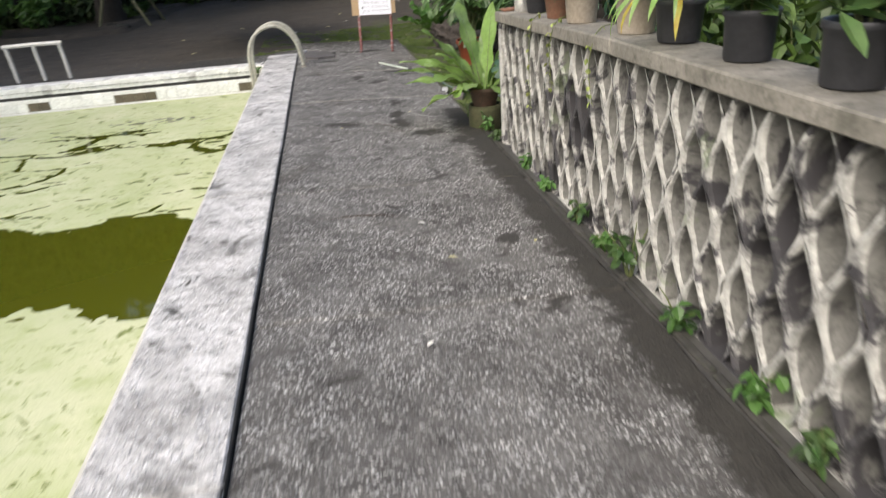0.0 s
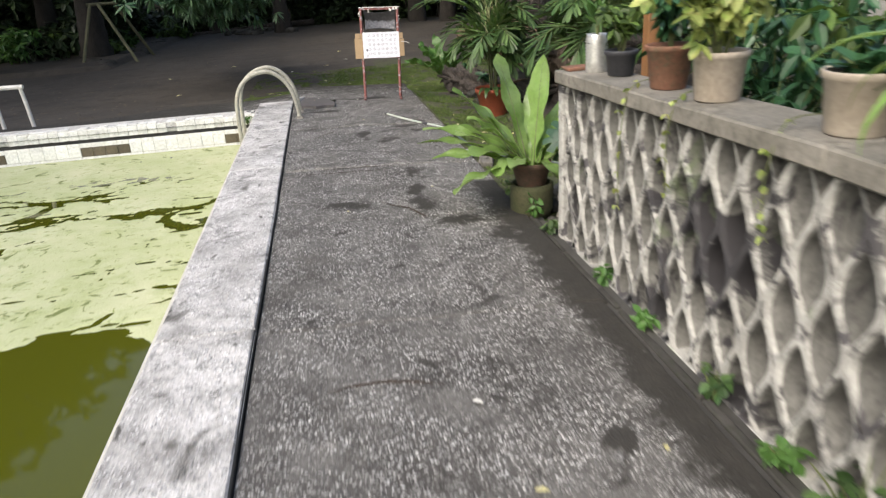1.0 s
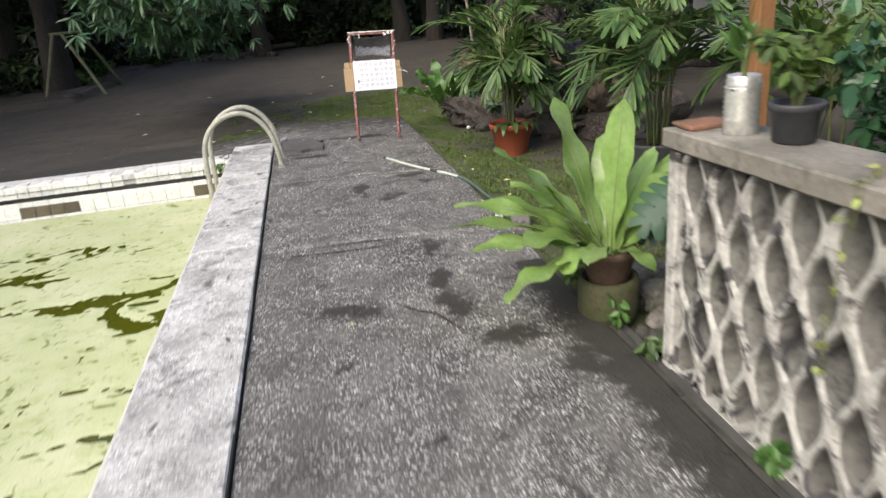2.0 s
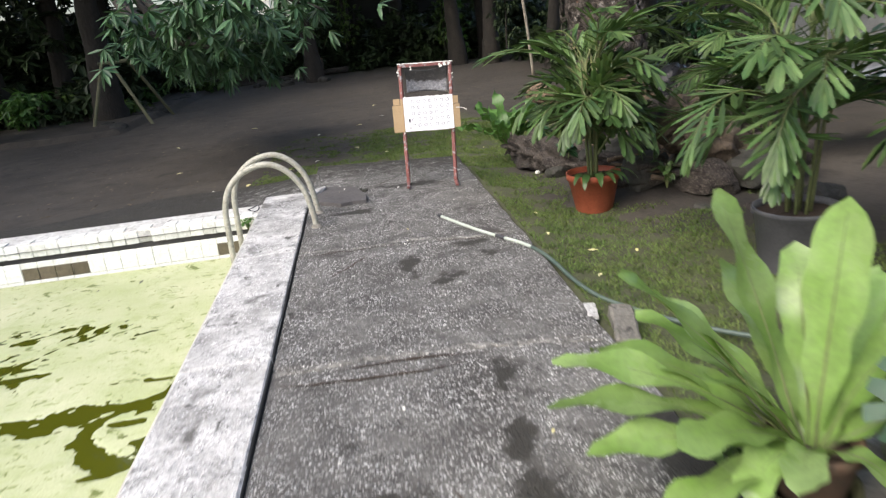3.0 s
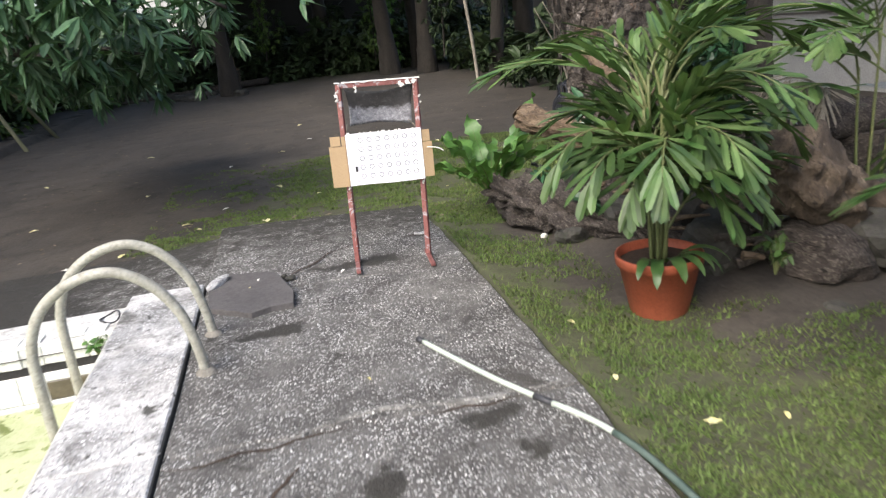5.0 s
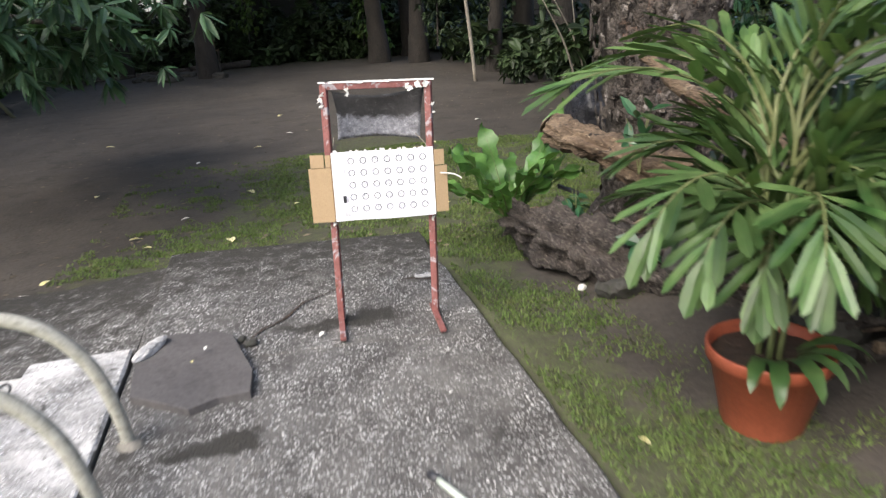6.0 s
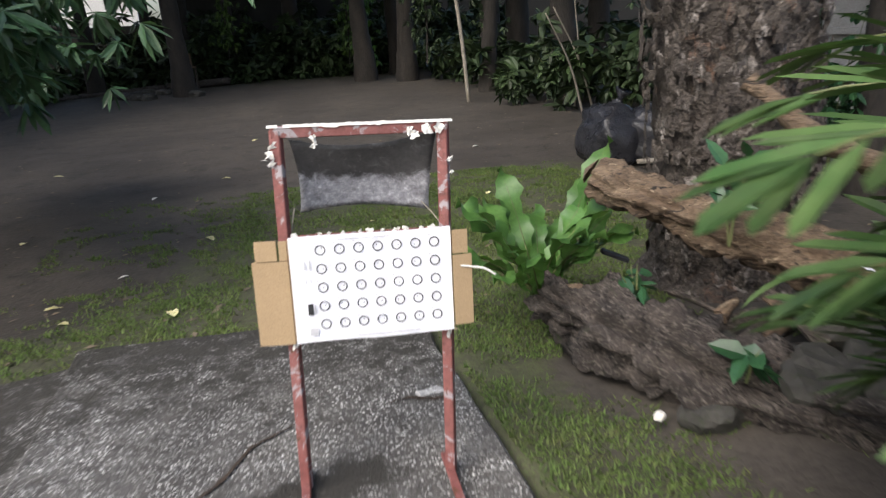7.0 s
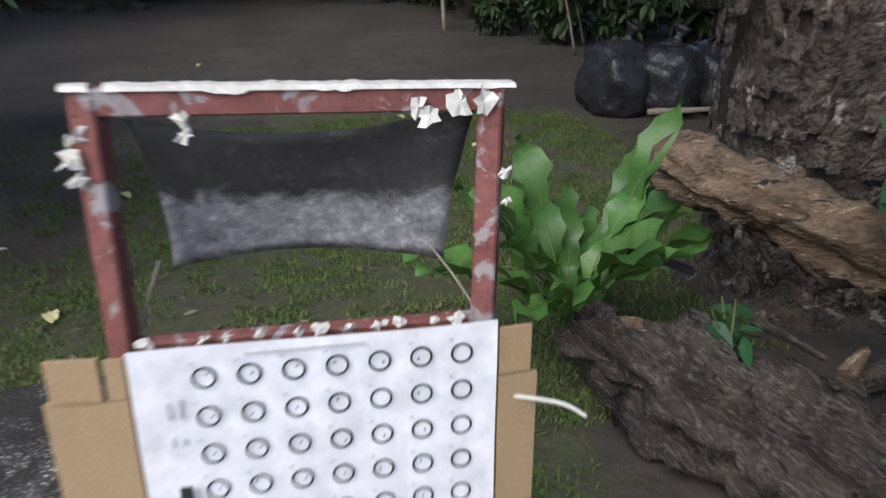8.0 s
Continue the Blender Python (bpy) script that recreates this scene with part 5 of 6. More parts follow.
def crown(center, size, count, whorl, leaf_len, leaf_w, rng, droop=(5, 70), hollow=0.45):
    """Leaf whorls through an uneven cloud round the centre."""
    places = []
    while len(places) < count:
        d = Vector((rng.gauss(0, 1), rng.gauss(0, 1), rng.gauss(0, 1))).normalized()
        r = rng.uniform(hollow, 1.0) * (0.75 + 0.45 * noise.noise(d * 2.2 + Vector(center)))
        p = Vector((d.x * size[0], d.y * size[1], d.z * size[2])) * r + Vector(center)
        if noise.noise(p * 0.9) > -0.25:
            places.append(p)
    return scatter_leaves(places, whorl, leaf_len, leaf_w, rng, droop)


rb = random.Random(77)
tree = thing("big_tree", "large rough-barked tree trunk with flaking grey-brown bark", "tree")
smooth_part("trunk", trunk_mesh([(3.80, 7.04, -0.35), (3.78, 7.04, 0.1), (3.74, 7.04, 0.7), (3.68, 7.06, 1.4), (3.60, 7.08, 2.4), (3.5, 7.1, 4.2), (3.4, 7.2, 6.0)],
                                lambda u: 0.56 - 0.09 * min(1, u * 5) - 0.1 * u + 0.16 * max(0, 0.10 - u) * 10, 44, 0.055, 6.0, 0.0, 0.10), M_BARK, tree)
# flakes of bark standing off the trunk
fl = []
for k in range(520):
    a, z = rb.uniform(2.4, 6.4), rb.uniform(-0.1, 2.0)
    r = 0.475 + rb.uniform(0.0, 0.03)
    w, h = rb.uniform(0.012, 0.055), rb.uniform(0.02, 0.075)
    c = Matrix.Translation((3.78 - 0.07 * z, 7.04 + 0.01 * z, z)) @ pose(0, 0, 0, 0, 0, math.degrees(a)) @ Matrix.Translation((r, 0, 0)) @ pose(0, 0, 0, rb.uniform(-25, 25), rb.uniform(-14, 10), rb.uniform(-15, 15))
    fl.append(moved(([(0.0, -w, -h), (0.0, w * 0.8, -h * 0.9), (0.006, w, h * 0.8), (0.004, -w * 0.7, h), (0.014, 0, 0)], [(0, 1, 4), (1, 2, 4), (2, 3, 4), (3, 0, 4)]), c))
part("flaking_bark", joined(fl), M_BARK, tree)["kind"] = "stuff"
for e in ((2.2, 5.4, 5.6), (4.8, 6.2, 5.9), (3.9, 9.0, 6.2), (2.0, 8.2, 5.8)):
    smooth_part("limb", trunk_mesh([(3.32, 7.1, 3.9), ((3.3 + e[0]) / 2, (7.1 + e[1]) / 2, 4.9), e], lambda u: 0.17 - 0.11 * u, 10, 0.02), M_BARK, tree)
part("crown", crown((3.4, 7.3, 6.3), (3.6, 4.0, 1.3), 1500, 7, 0.30, 0.12, rb), M_LEAF_BUSH, tree)

log = thing("fallen_log", "broken pale brown rotten log resting on the tree foot", "log")
smooth_part("wood", trunk_mesh([(2.63, 6.66, 0.655), (2.80, 6.50, 0.56), (3.05, 6.28, 0.45), (3.32, 6.05, 0.33), (3.6, 5.78, 0.2), (3.95, 5.45, 0.05)], lambda u: 0.088 + 0.06 * u, 40, 0.04, 11.0, 3.0, 0.5, 14), M_LOG, log)
part("broken_end", moved(lathe([(0.0, 0.03), (0.04, 0.015), (0.07, 0.0)], 12, 0.2), pose(2.615, 6.675, 0.665, 0, -60, -45)), M_LOG, log, "pale splintered log end")
log2 = thing("fallen_log", "thick dark rotten log lying along the lawn edge", "log")
smooth_part("wood", trunk_mesh([(2.36, 6.66, 0.02), (2.46, 6.34, 0.0), (2.58, 6.03, -0.02), (2.72, 5.76, -0.03), (2.92, 5.40, -0.06), (3.2, 4.9, -0.12)], lambda u: 0.08 + 0.085 * math.sin(math.pi * min(1, 0.12 + u)), 52, 0.06, 9.0, 7.0, 0.85, 18), M_LOG_DARK, log2)
part("peeled_edge", moved(strap(0.55, 0.08, 4, 6, 0.1, 0.4, 0.5, 8, 2.0), pose(2.38, 6.58, 0.12, 18, 0, -66)), M_LOG, log2, "pale torn bark edge")
drift = thing("driftwood_stump", "weathered leaning driftwood stump behind the potted palm", "stump")
smooth_part("wood", trunk_mesh([(3.26, 4.37, 0.58), (3.42, 4.37, 0.47), (3.65, 4.38, 0.30), (3.95, 4.4, 0.10), (4.35, 4.42, -0.14)], lambda u: 0.12 + 0.09 * math.sin(math.pi * min(1, 0.2 + 0.7 * u)), 40, 0.06, 5.0, 11.0, 0.45, 14), M_DRIFT, drift)
log3 = thing("fallen_log", "long dark log lying across the back of the garden", "log")
smooth_part("wood", trunk_mesh([(3.0, 5.2, 0.42), (3.8, 5.15, 0.50), (4.8, 5.1, 0.52), (6.4, 4.9, 0.45)], lambda u: 0.11 + 0.03 * u, 28, 0.03, 5.0, 5.0, 0.25, 10), M_LOG_DARK, log3)
smooth_part("branch", trunk_mesh([(3.6, 5.2, 0.5), (3.4, 5.6, 0.75), (3.05, 5.7, 0.95), (2.9, 5.9, 1.15)], lambda u: 0.07 - 0.03 * u, 10, 0.03, 7.0, 2.0), M_LOG, log3)
part("prop", trunk_mesh([(4.6, 5.1, 0.45), (4.6, 5.15, -0.2)], 0.16, 12, 0.05, 5.0), M_LOG_DARK, log3)
for i, (x, y, z, s) in enumerate(((2.95, 4.75, -0.14, 0.14), (3.1, 4.55, -0.14, 0.13), (3.35, 3.85, -0.20, 0.09), (3.75, 3.7, -0.20, 0.10), (3.2, 4.7, 0.0, 0.25), (3.0, 5.5, -0.02, 0.22), (2.75, 6.35, -0.05, 0.14), (2.95, 6.1, -0.1, 0.13), (4.1, 3.4, -0.1, 0.2), (3.6, 4.3, -0.05, 0.3), (3.3, 5.3, 0.05, 0.28), (2.62, 5.6, -0.12, 0.13), (2.5, 6.15, -0.13, 0.1), (4.0, 4.3, 0.0, 0.3), (3.5, 5.8, 0.05, 0.25), (4.4, 4.5, 0.05, 0.35))):
    stone("garden_stone", x, y, z, s, s * 0.8, s * 0.6, M_STONE if i % 3 else M_LOG_DARK, "dark mossy garden stone among the logs", 1.0 + i * 1.37, i * 50, "garden stones")
for i, (x, y, s) in enumerate(((1.98, 0.28, 0.09), (2.02, 0.02, 0.10), (1.90, -0.14, 0.075), (2.12, 0.25, 0.13), (1.95, 0.5, 0.06), (2.2, 0.55, 0.12), (1.88, -0.02, 0.05), (2.05, -0.2, 0.10), (1.87, 0.42, 0.05))):
    stone("edge_stone", x, y, -0.13 + s * 0.3, s, s * 0.8, s * 0.6, M_ROCK if i % 2 else M_STONE, "rough grey stone piled beside the wall end", 30 + i * 1.1, i * 40, "edge stones")
sheet3 = thing("metal_sheet", "weathered corrugated metal sheet lying on logs", "metal sheet", pose(5.75, 5.15, 0.62, 4, 3, 8))
sv = [(-0.8 + 1.6 * i / 40, -0.4 + 0.8 * j, 0.014 * math.sin(i * 1.57)) for j in (0, 1) for i in range(41)]
ob = part("corrugated_sheet", (sv, [(i, i + 1, 42 + i, 41 + i) for i in range(40)]), M_ZINC, sheet3, smooth=True)
ob.modifiers.new("thickness", "SOLIDIFY").thickness = 0.004
for x, y, z, s, name in ((3.56, 4.2, 0.47, 0.05, "white_scrap"), (3.05, 5.35, 0.50, 0.06, "white_scrap"), (3.9, 4.95, 0.62, 0.045, "white_scrap")):
    part_ob = part(name, moved(scrap_of(s, rb), pose(0, 0, 0, 25, 10, 30)), M_PAPER, None)
    part_ob.matrix_basis = pose(x, y, z)
    tagged(part_ob, "white paper scrap caught on the driftwood", "litter")
kb = part("kerb_block", roughen(box(-0.065, 0.065, -0.20, 0.20, -0.06, 0.05, 0.012), 0.016, 9, 3), M_ROCK, None)
kb.matrix_basis = pose(1.85, 1.80, -0.12, 3, 6, -14)
tagged(kb, "grey kerb block sunk beside the walkway", "kerb block")
kc = part("slab_chip", roughen(box(-0.03, 0.03, -0.08, 0.08, -0.012, 0.014, 0.004), 0.012, 16, 3), M_COPING, None)
kc.matrix_basis = pose(1.735, 2.0, -0.085, 0, 8, -10)
tagged(kc, "pale broken corner of the walkway", "concrete chip")
for i in range(46):
    x, y = rb.uniform(2.5, 3.5), rb.uniform(4.3, 6.4)
    if x < 2.55 + (6.4 - y) * 0.28:
        continue
    L, r = rb.uniform(0.12, 0.5), rb.uniform(0.012, 0.045)
    az, tilt = rb.uniform(0, 6.28), rb.uniform(-0.25, 0.35)
    z = ground_height(x, y) + 0.10 + rb.uniform(0, 0.12)
    dv = Vector((math.cos(az), math.sin(az), tilt)) * L / 2
    st = part("wood_debris", tube([Vector((x, y, z)) - dv, Vector((x, y, z + 0.01)), Vector((x, y, z)) + dv], lambda u: r * (1.1 - 0.5 * u), 8, r * 0.3, 20.0, i, True, 0.3), M_LOG_DARK if i % 3 else M_LOG, None)
    tagged(st, "broken piece of dark rotten wood in the log pile", "wood piece", "wood debris")
dry = thing("dead_palm_frond", "dried grey palm fronds draped over the back log", "dead frond", pose(4.35, 5.15, 0.72))
rd = random.Random(90)
for az, rise, droop, length in ((185, 42, 100, 0.8), (205, 35, 95, 0.75), (165, 48, 110, 0.7), (225, 30, 90, 0.6)):
    r, lv = frond(length, rise, droop, 14, 0.26, 0.014, rd, 0.2, 45)
    f = part("frond", moved(lv, pose(0, 0, 0, 0, 0, az)), M_STICK, dry)
    part("rachis", moved(r, pose(0, 0, 0, 0, 0, az)), M_STICK, f)
strapo = part("plastic_strip", tube(spline([(1.56, 5.53, 0.695), (1.62, 5.50, 0.69), (1.645, 5.49, 0.682), (1.67, 5.48, 0.665)], 5), 0.0035, 6), M_TAPE, stand, "white plastic strip hanging behind the card")
wire = smooth_part("wire_loop", tube([(-0.58 + 0.055 * math.cos(a), 5.40 + 0.09 * math.sin(a), -0.05 + 0.012 * math.sin(2 * a)) for a in np.linspace(0, 6.28, 25)], 0.006, 6), M_BLACKPOT, None)
tagged(wire, "dark wire loop lying on the pool rim", "wire")
stick = part("plastic_offcut", box(-0.085, 0.085, -0.02, 0.02, -0.012, 0.012, 0.004), M_BLACKPOT, None)
stick.matrix_basis = pose(2.83, 6.78, 0.15, 10, 24, -12)
tagged(stick, "short black plastic offcut lying by the fern", "plastic scrap")
stone("white_stone", 2.40, 5.64, -0.11, 0.026, 0.02, 0.018, M_FLOWER, "small smooth white stone lying against the log", 44, 20)
blade = thing("strap_plant", "single long green strap leaf drooping over the log", "plant", pose(3.45, 5.55, 0.20))
part("leaf", moved(strap(0.75, 0.075, 62, 110, 0.02, 0.3, 0.5, 12), pose(0, 0, 0, 0, 0, 160)), M_LEAF_PALM, blade, smooth=True)
part("leaf", moved(strap(0.6, 0.06, 70, 80, 0.02, 0.3, 0.5, 12), pose(0, 0, 0, 0, 0, 60)), M_LEAF_PALM, blade, smooth=True)
flake = part("slab_chip", roughen(box(-0.06, 0.06, -0.022, 0.022, -0.01, 0.006, 0.003), 0.010, 18, 3), M_COPING, None)
flake.matrix_basis = pose(1.57, 6.09, -0.068, 0, 4, 14)
tagged(flake, "pale flake broken from the walkway crack", "concrete chip")
# small plants between the logs
shrub("log_plant", "small dark-leaved plant growing from the log", "plant", pose(2.62, 6.2, 0.05), M_LEAF_DARK, 14, 0.14, 0.28, 0.11, 0.05, 61, 3, (0, 70), 4)
shrub("log_plant", "small dark-leaved plant growing from the log", "plant", pose(2.72, 5.55, 0.05), M_LEAF_DARK, 6, 0.10, 0.12, 0.14, 0.08, 62, 2, (0, 50), 3)
shrub("log_plant", "small green-leaved plant between the stones", "plant", pose(3.15, 4.1, 0.0), M_LEAF_BUSH, 16, 0.13, 0.2, 0.07, 0.035, 63, 3, (0, 70), 4)
shrub("log_plant", "upright dark-leaved plant beside the big tree", "plant", pose(2.95, 6.0, 0.45), M_LEAF_DARK, 8, 0.12, 0.42, 0.15, 0.06, 64, 3, (-60, 20), 3)

# ---- rubbish bags ----


def bag(x, y, z, sx, sy, sz, seed, rz):
    bm = bmesh.new()
    bmesh.ops.create_icosphere(bm, subdivisions=4, radius=1)
    off = Vector((seed, seed * 2, 0))
    for v in bm.verts:
        q = v.co.copy()
        q = Vector([math.copysign(abs(c) ** 0.75, c) for c in q])
        q *= 1 + 0.22 * noise.noise(q * 1.6 + off) + 0.16 * abs(noise.noise(q * 3.4 + off)) - 0.10 * abs(noise.noise(q * 7 + off))
        v.co = Vector((q.x * sx, q.y * sy, max(q.z, -0.8) * sz))
    ob = part("rubbish_bag", bm, M_BAG, None, smooth=True)
    part("tied_neck", moved(lathe([(0.10, 0.0), (0.05, 0.05), (0.03, 0.09), (0.075, 0.16), (0.09, 0.2), (0.0, 0.15)], 14, 0.25), pose(0.1, 0.05, sz * 0.98, 18, 14, 0)), M_BAG, ob, smooth=True)
    ob.matrix_basis = pose(x, y, z, 0, 0, rz)
    tagged(ob, "stuffed shiny black plastic rubbish bag on the ground", "rubbish bag", "rubbish bags")


bag(5.16, 11.0, -0.0, 0.36, 0.38, 0.38, 2.0, 10)
bag(5.66, 10.82, -0.0, 0.42, 0.36, 0.36, 6.0, 30)
bag(6.16, 10.66, -0.0, 0.38, 0.34, 0.39, 9.0, 70)
smooth_part("fallen_branch", tube(spline([(5.2, 10.5, -0.22), (5.7, 10.35, -0.2), (6.3, 10.3, -0.22)], 5), 0.03, 7, 0.01), M_STICK, None)
tagged(bpy.data.objects["fallen_branch"], "grey dead branch lying by the rubbish bags", "branch")

# ---- garden post, behind the wall ----
gpost = part("timber_post", roughen(box(2.80, 2.895, 0.56, 0.655, -0.3, 3.0, 0.006), 0.003, 6), M_POST, None)
tagged(gpost, "orange-brown varnished square timber post", "post")
for i, (x, y, w) in enumerate(((2.75, -0.9, 0.5), (2.9, -1.8, 0.6), (2.8, -2.7, 0.6), (2.9, -3.6, 0.6), (2.8, -4.6, 0.6), (3.6, -1.2, 0.7), (3.7, -2.8, 0.8), (3.7, -4.4, 0.8), (2.6, -5.6, 0.6), (3.9, 0.6, 0.6), (4.9, 2.6, 0.6), (5.2, -2.0, 0.9), (5.0, 0.8, 0.8), (6.4, 3.4, 0.8), (7.2, 5.2, 0.9), (6.2, 8.8, 0.5), (8.7, 13.4, 0.8))):
    shrub("garden_bush", "dense dark green bush behind the garden wall", "bush", pose(x, y, -0.2), M_LEAF_BUSH if i % 3 else M_LEAF_DARK, 150, w, 1.55 + 0.2 * (i % 3), 0.15, 0.065, 200 + i, 4, (0, 75), 9)
# trailing vine on the wall face
vine = thing("trailing_vine", "thin green trailing vine hanging over the wall face", "vine")
rv = random.Random(19)
for y0, length in ((-1.28, 0.45), (-1.7, 0.25), (-2.35, 0.2)):
    run = spline([(2.0, y0, 0.97 + wall_rise(y0)), (1.84, y0 - 0.02, 0.955 + wall_rise(y0)), (1.785, y0 - 0.03, 0.87), (1.79, y0 + rv.uniform(-0.05, 0.05), 0.85 - length * 0.5), (1.80, y0 + rv.uniform(-0.06, 0.06), 0.85 - length)], 5)
    part("tendril", tube(run, 0.0025, 5), M_STEM, vine)
    part("foliage", scatter_leaves([p + Vector((-0.012, rv.uniform(-0.02, 0.02), 0)) for p in run[4::2]], 2, 0.036, 0.022, rv, (20, 80)), M_LEAF_VARIEG, vine)
for i, (y, s) in enumerate(((-3.45, 0.10), (-2.95, 0.16), (-4.0, 0.09), (-2.2, 0.07), (-1.1, 0.05), (-4.35, 0.08), (0.05, 0.08), (-0.25, 0.06), (-1.6, 0.05), (0.62, 0.07), (-2.62, 0.06))):
    shrub("wall_weed", "small bright green weed at the foot of the wall", "weed", pose(1.795, y, -0.11), M_LEAF_PALM if i % 2 else M_LEAF_FERN2, 12, s, s * 2.0, 0.05 + 0.2 * s, 0.03 + 0.12 * s, 300 + i, 3, (-20, 60), 4)["group"] = "wall weeds"
weed = shrub("rim_weed", "small yellow-green weed on the pool rim", "weed", pose(-0.62, 5.15, -0.16), M_LEAF_FERN2, 10, 0.06, 0.1, 0.06, 0.03, 330, 3, (-20, 60), 4)

# ---- fallen leaves and flowers ----


def fallen(x, y, size, rz, mat, label, name="fallen_leaf", lift=0.004, on=None):
    z = (slope(x) if 0 <= x <= 1.74 and y < 7 else ground_height(x, y)) if on is None else on
    v = strap(size, size * 0.5, 6, 20, 0.06, 0.3, 0.5, 5, rz)
    ob = part(name, v, mat, None, smooth=True)
    ob.matrix_basis = pose(x, y, z + lift + 0.006, 0, 0, rz)
    tagged(ob, label, "fallen leaf", "fallen leaves")


LY = "yellow fallen leaf lying on the ground"
for x, y, s in ((0.44, 9.85, 0.13), (0.35, 7.82, 0.16), (-0.3, 8.0, 0.10), (-0.55, 8.4, 0.12), (0.9, 9.0, 0.08), (-0.9, 7.4, 0.10), (1.9, 9.6, 0.07), (0.6, 12.6, 0.14), (-1.2, 10.3, 0.12), (-2.2, 9.3, 0.10), (2.2, 3.2, 0.09), (2.0, 4.3, 0.06), (2.9, 11.5, 0.12), (3.3, 10.2, 0.1), (2.3, 8.3, 0.06), (-3.0, 12.3, 0.12), (1.0, 15.5, 0.15), (-1.8, 14.0, 0.14), (2.05, 2.7, 0.05), (2.5, 3.2, 0.05), (1.95, 3.65, 0.05)):
    fallen(x, y, s, rb.uniform(0, 360), M_LEAF_FALLEN, LY)
for x, y, s in ((0.9, -2.1, 0.05), (0.95, -2.6, 0.05), (1.45, -2.5, 0.04), (0.75, -3.4, 0.04), (0.62, 1.2, 0.03), (1.1, 2.6, 0.03), (0.4, 2.9, 0.03), (0.9, 5.45, 0.05), (1.35, 4.7, 0.03), (0.35, 5.35, 0.035), (0.3, 5.2, 0.03), (1.2, 0.9, 0.03), (0.85, 3.9, 0.03), (0.5, 0.4, 0.03)):
    fallen(x, y, s, rb.uniform(0, 360), M_LEAF_FALLEN if rb.random() < 0.4 else M_FLOWER, "small pale fallen petal on the walkway", "fallen_petal", 0.008, on=0.032 if 0.1 < x < 0.55 and 4.95 < y < 5.6 else None)
for x, y, s in ((-1.0, 7.0, 0.11), (-1.3, 7.1, 0.10), (-0.2, 11.8, 0.1), (1.0, 13.5, 0.1), (4.0, 13.0, 0.14), (-0.1, 9.0, 0.08)):
    fallen(x, y, s, rb.uniform(0, 360), M_FLOWER, "pale fallen flower on the dark soil", "fallen_flower")
# coarse litter over the yard
lv, lfc = [], []
for k in range(2600):
    x, y = rb.uniform(-6, 7), 6.8 + 24 * rb.random() ** 1.6
    z = ground_height(x, y) + 0.006
    a, s = rb.uniform(0, 6.28), rb.uniform(0.01, 0.045)
    o = len(lv)
    c, d = math.cos(a) * s, math.sin(a) * s
    lv += [(x - c, y - d, z), (x - d * 0.4, y + c * 0.4, z + 0.008), (x + c, y + d, z + 0.004), (x + d * 0.4, y - c * 0.4, z + 0.002)]
    lfc.append((o, o + 1, o + 2, o + 3))
M_LITTER = material("leaf_litter", [(0.10, 0.075, 0.05), (0.17, 0.14, 0.10)], 4, 40, 0.9, 0.0, islands=0.6)
tagged(new("leaf_litter", mesh_of("leaf_litter", lv, lfc, M_LITTER)), "scattered brown leaf litter over the yard", "leaf litter", kind="stuff")

# ---- far side of the yard ----
fence = thing("wall_yard", "boundary wall behind the trees, coloured near-black for their shade", "wall", kind="structure")
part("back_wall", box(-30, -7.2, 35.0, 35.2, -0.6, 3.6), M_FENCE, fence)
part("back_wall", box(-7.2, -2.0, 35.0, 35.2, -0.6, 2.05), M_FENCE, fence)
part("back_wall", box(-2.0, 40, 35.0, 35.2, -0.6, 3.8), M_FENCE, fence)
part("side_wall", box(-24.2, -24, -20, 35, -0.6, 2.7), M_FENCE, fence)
house = thing("house", "pale grey plastered house wall beyond the garden", "house")
part("wall", box(9.6, 9.8, -14, 12.4, -0.4, 3.2), M_PLASTER, house)
part("gable_wall", box(9.6, 15.0, 12.4, 12.6, -0.4, 3.2), M_PLASTER, house)
part("ledge", box(9.5, 9.6, -14, 12.4, 0.95, 1.05, 0.01), M_PLASTER, house)
part("roof", box(9.2, 15.4, -14.4, 13.0, 3.2, 3.32, 0.02), M_ZINC, house)

# white wall and roof added to fill the bright gap over the boundary wall
gap_backdrop = thing("house", "white wall and roof added behind the bright gap over the boundary wall", "house")
part("wall", box(-8.0, -3.5, 39.0, 39.3, -0.6, 5.6), M_PAPER_WALL, gap_backdrop)
part("roof", box(-8.5, -3.0, 38.6, 44.0, 5.6, 5.8, 0.03), M_ZINC, gap_backdrop)

rt2 = random.Random(404)


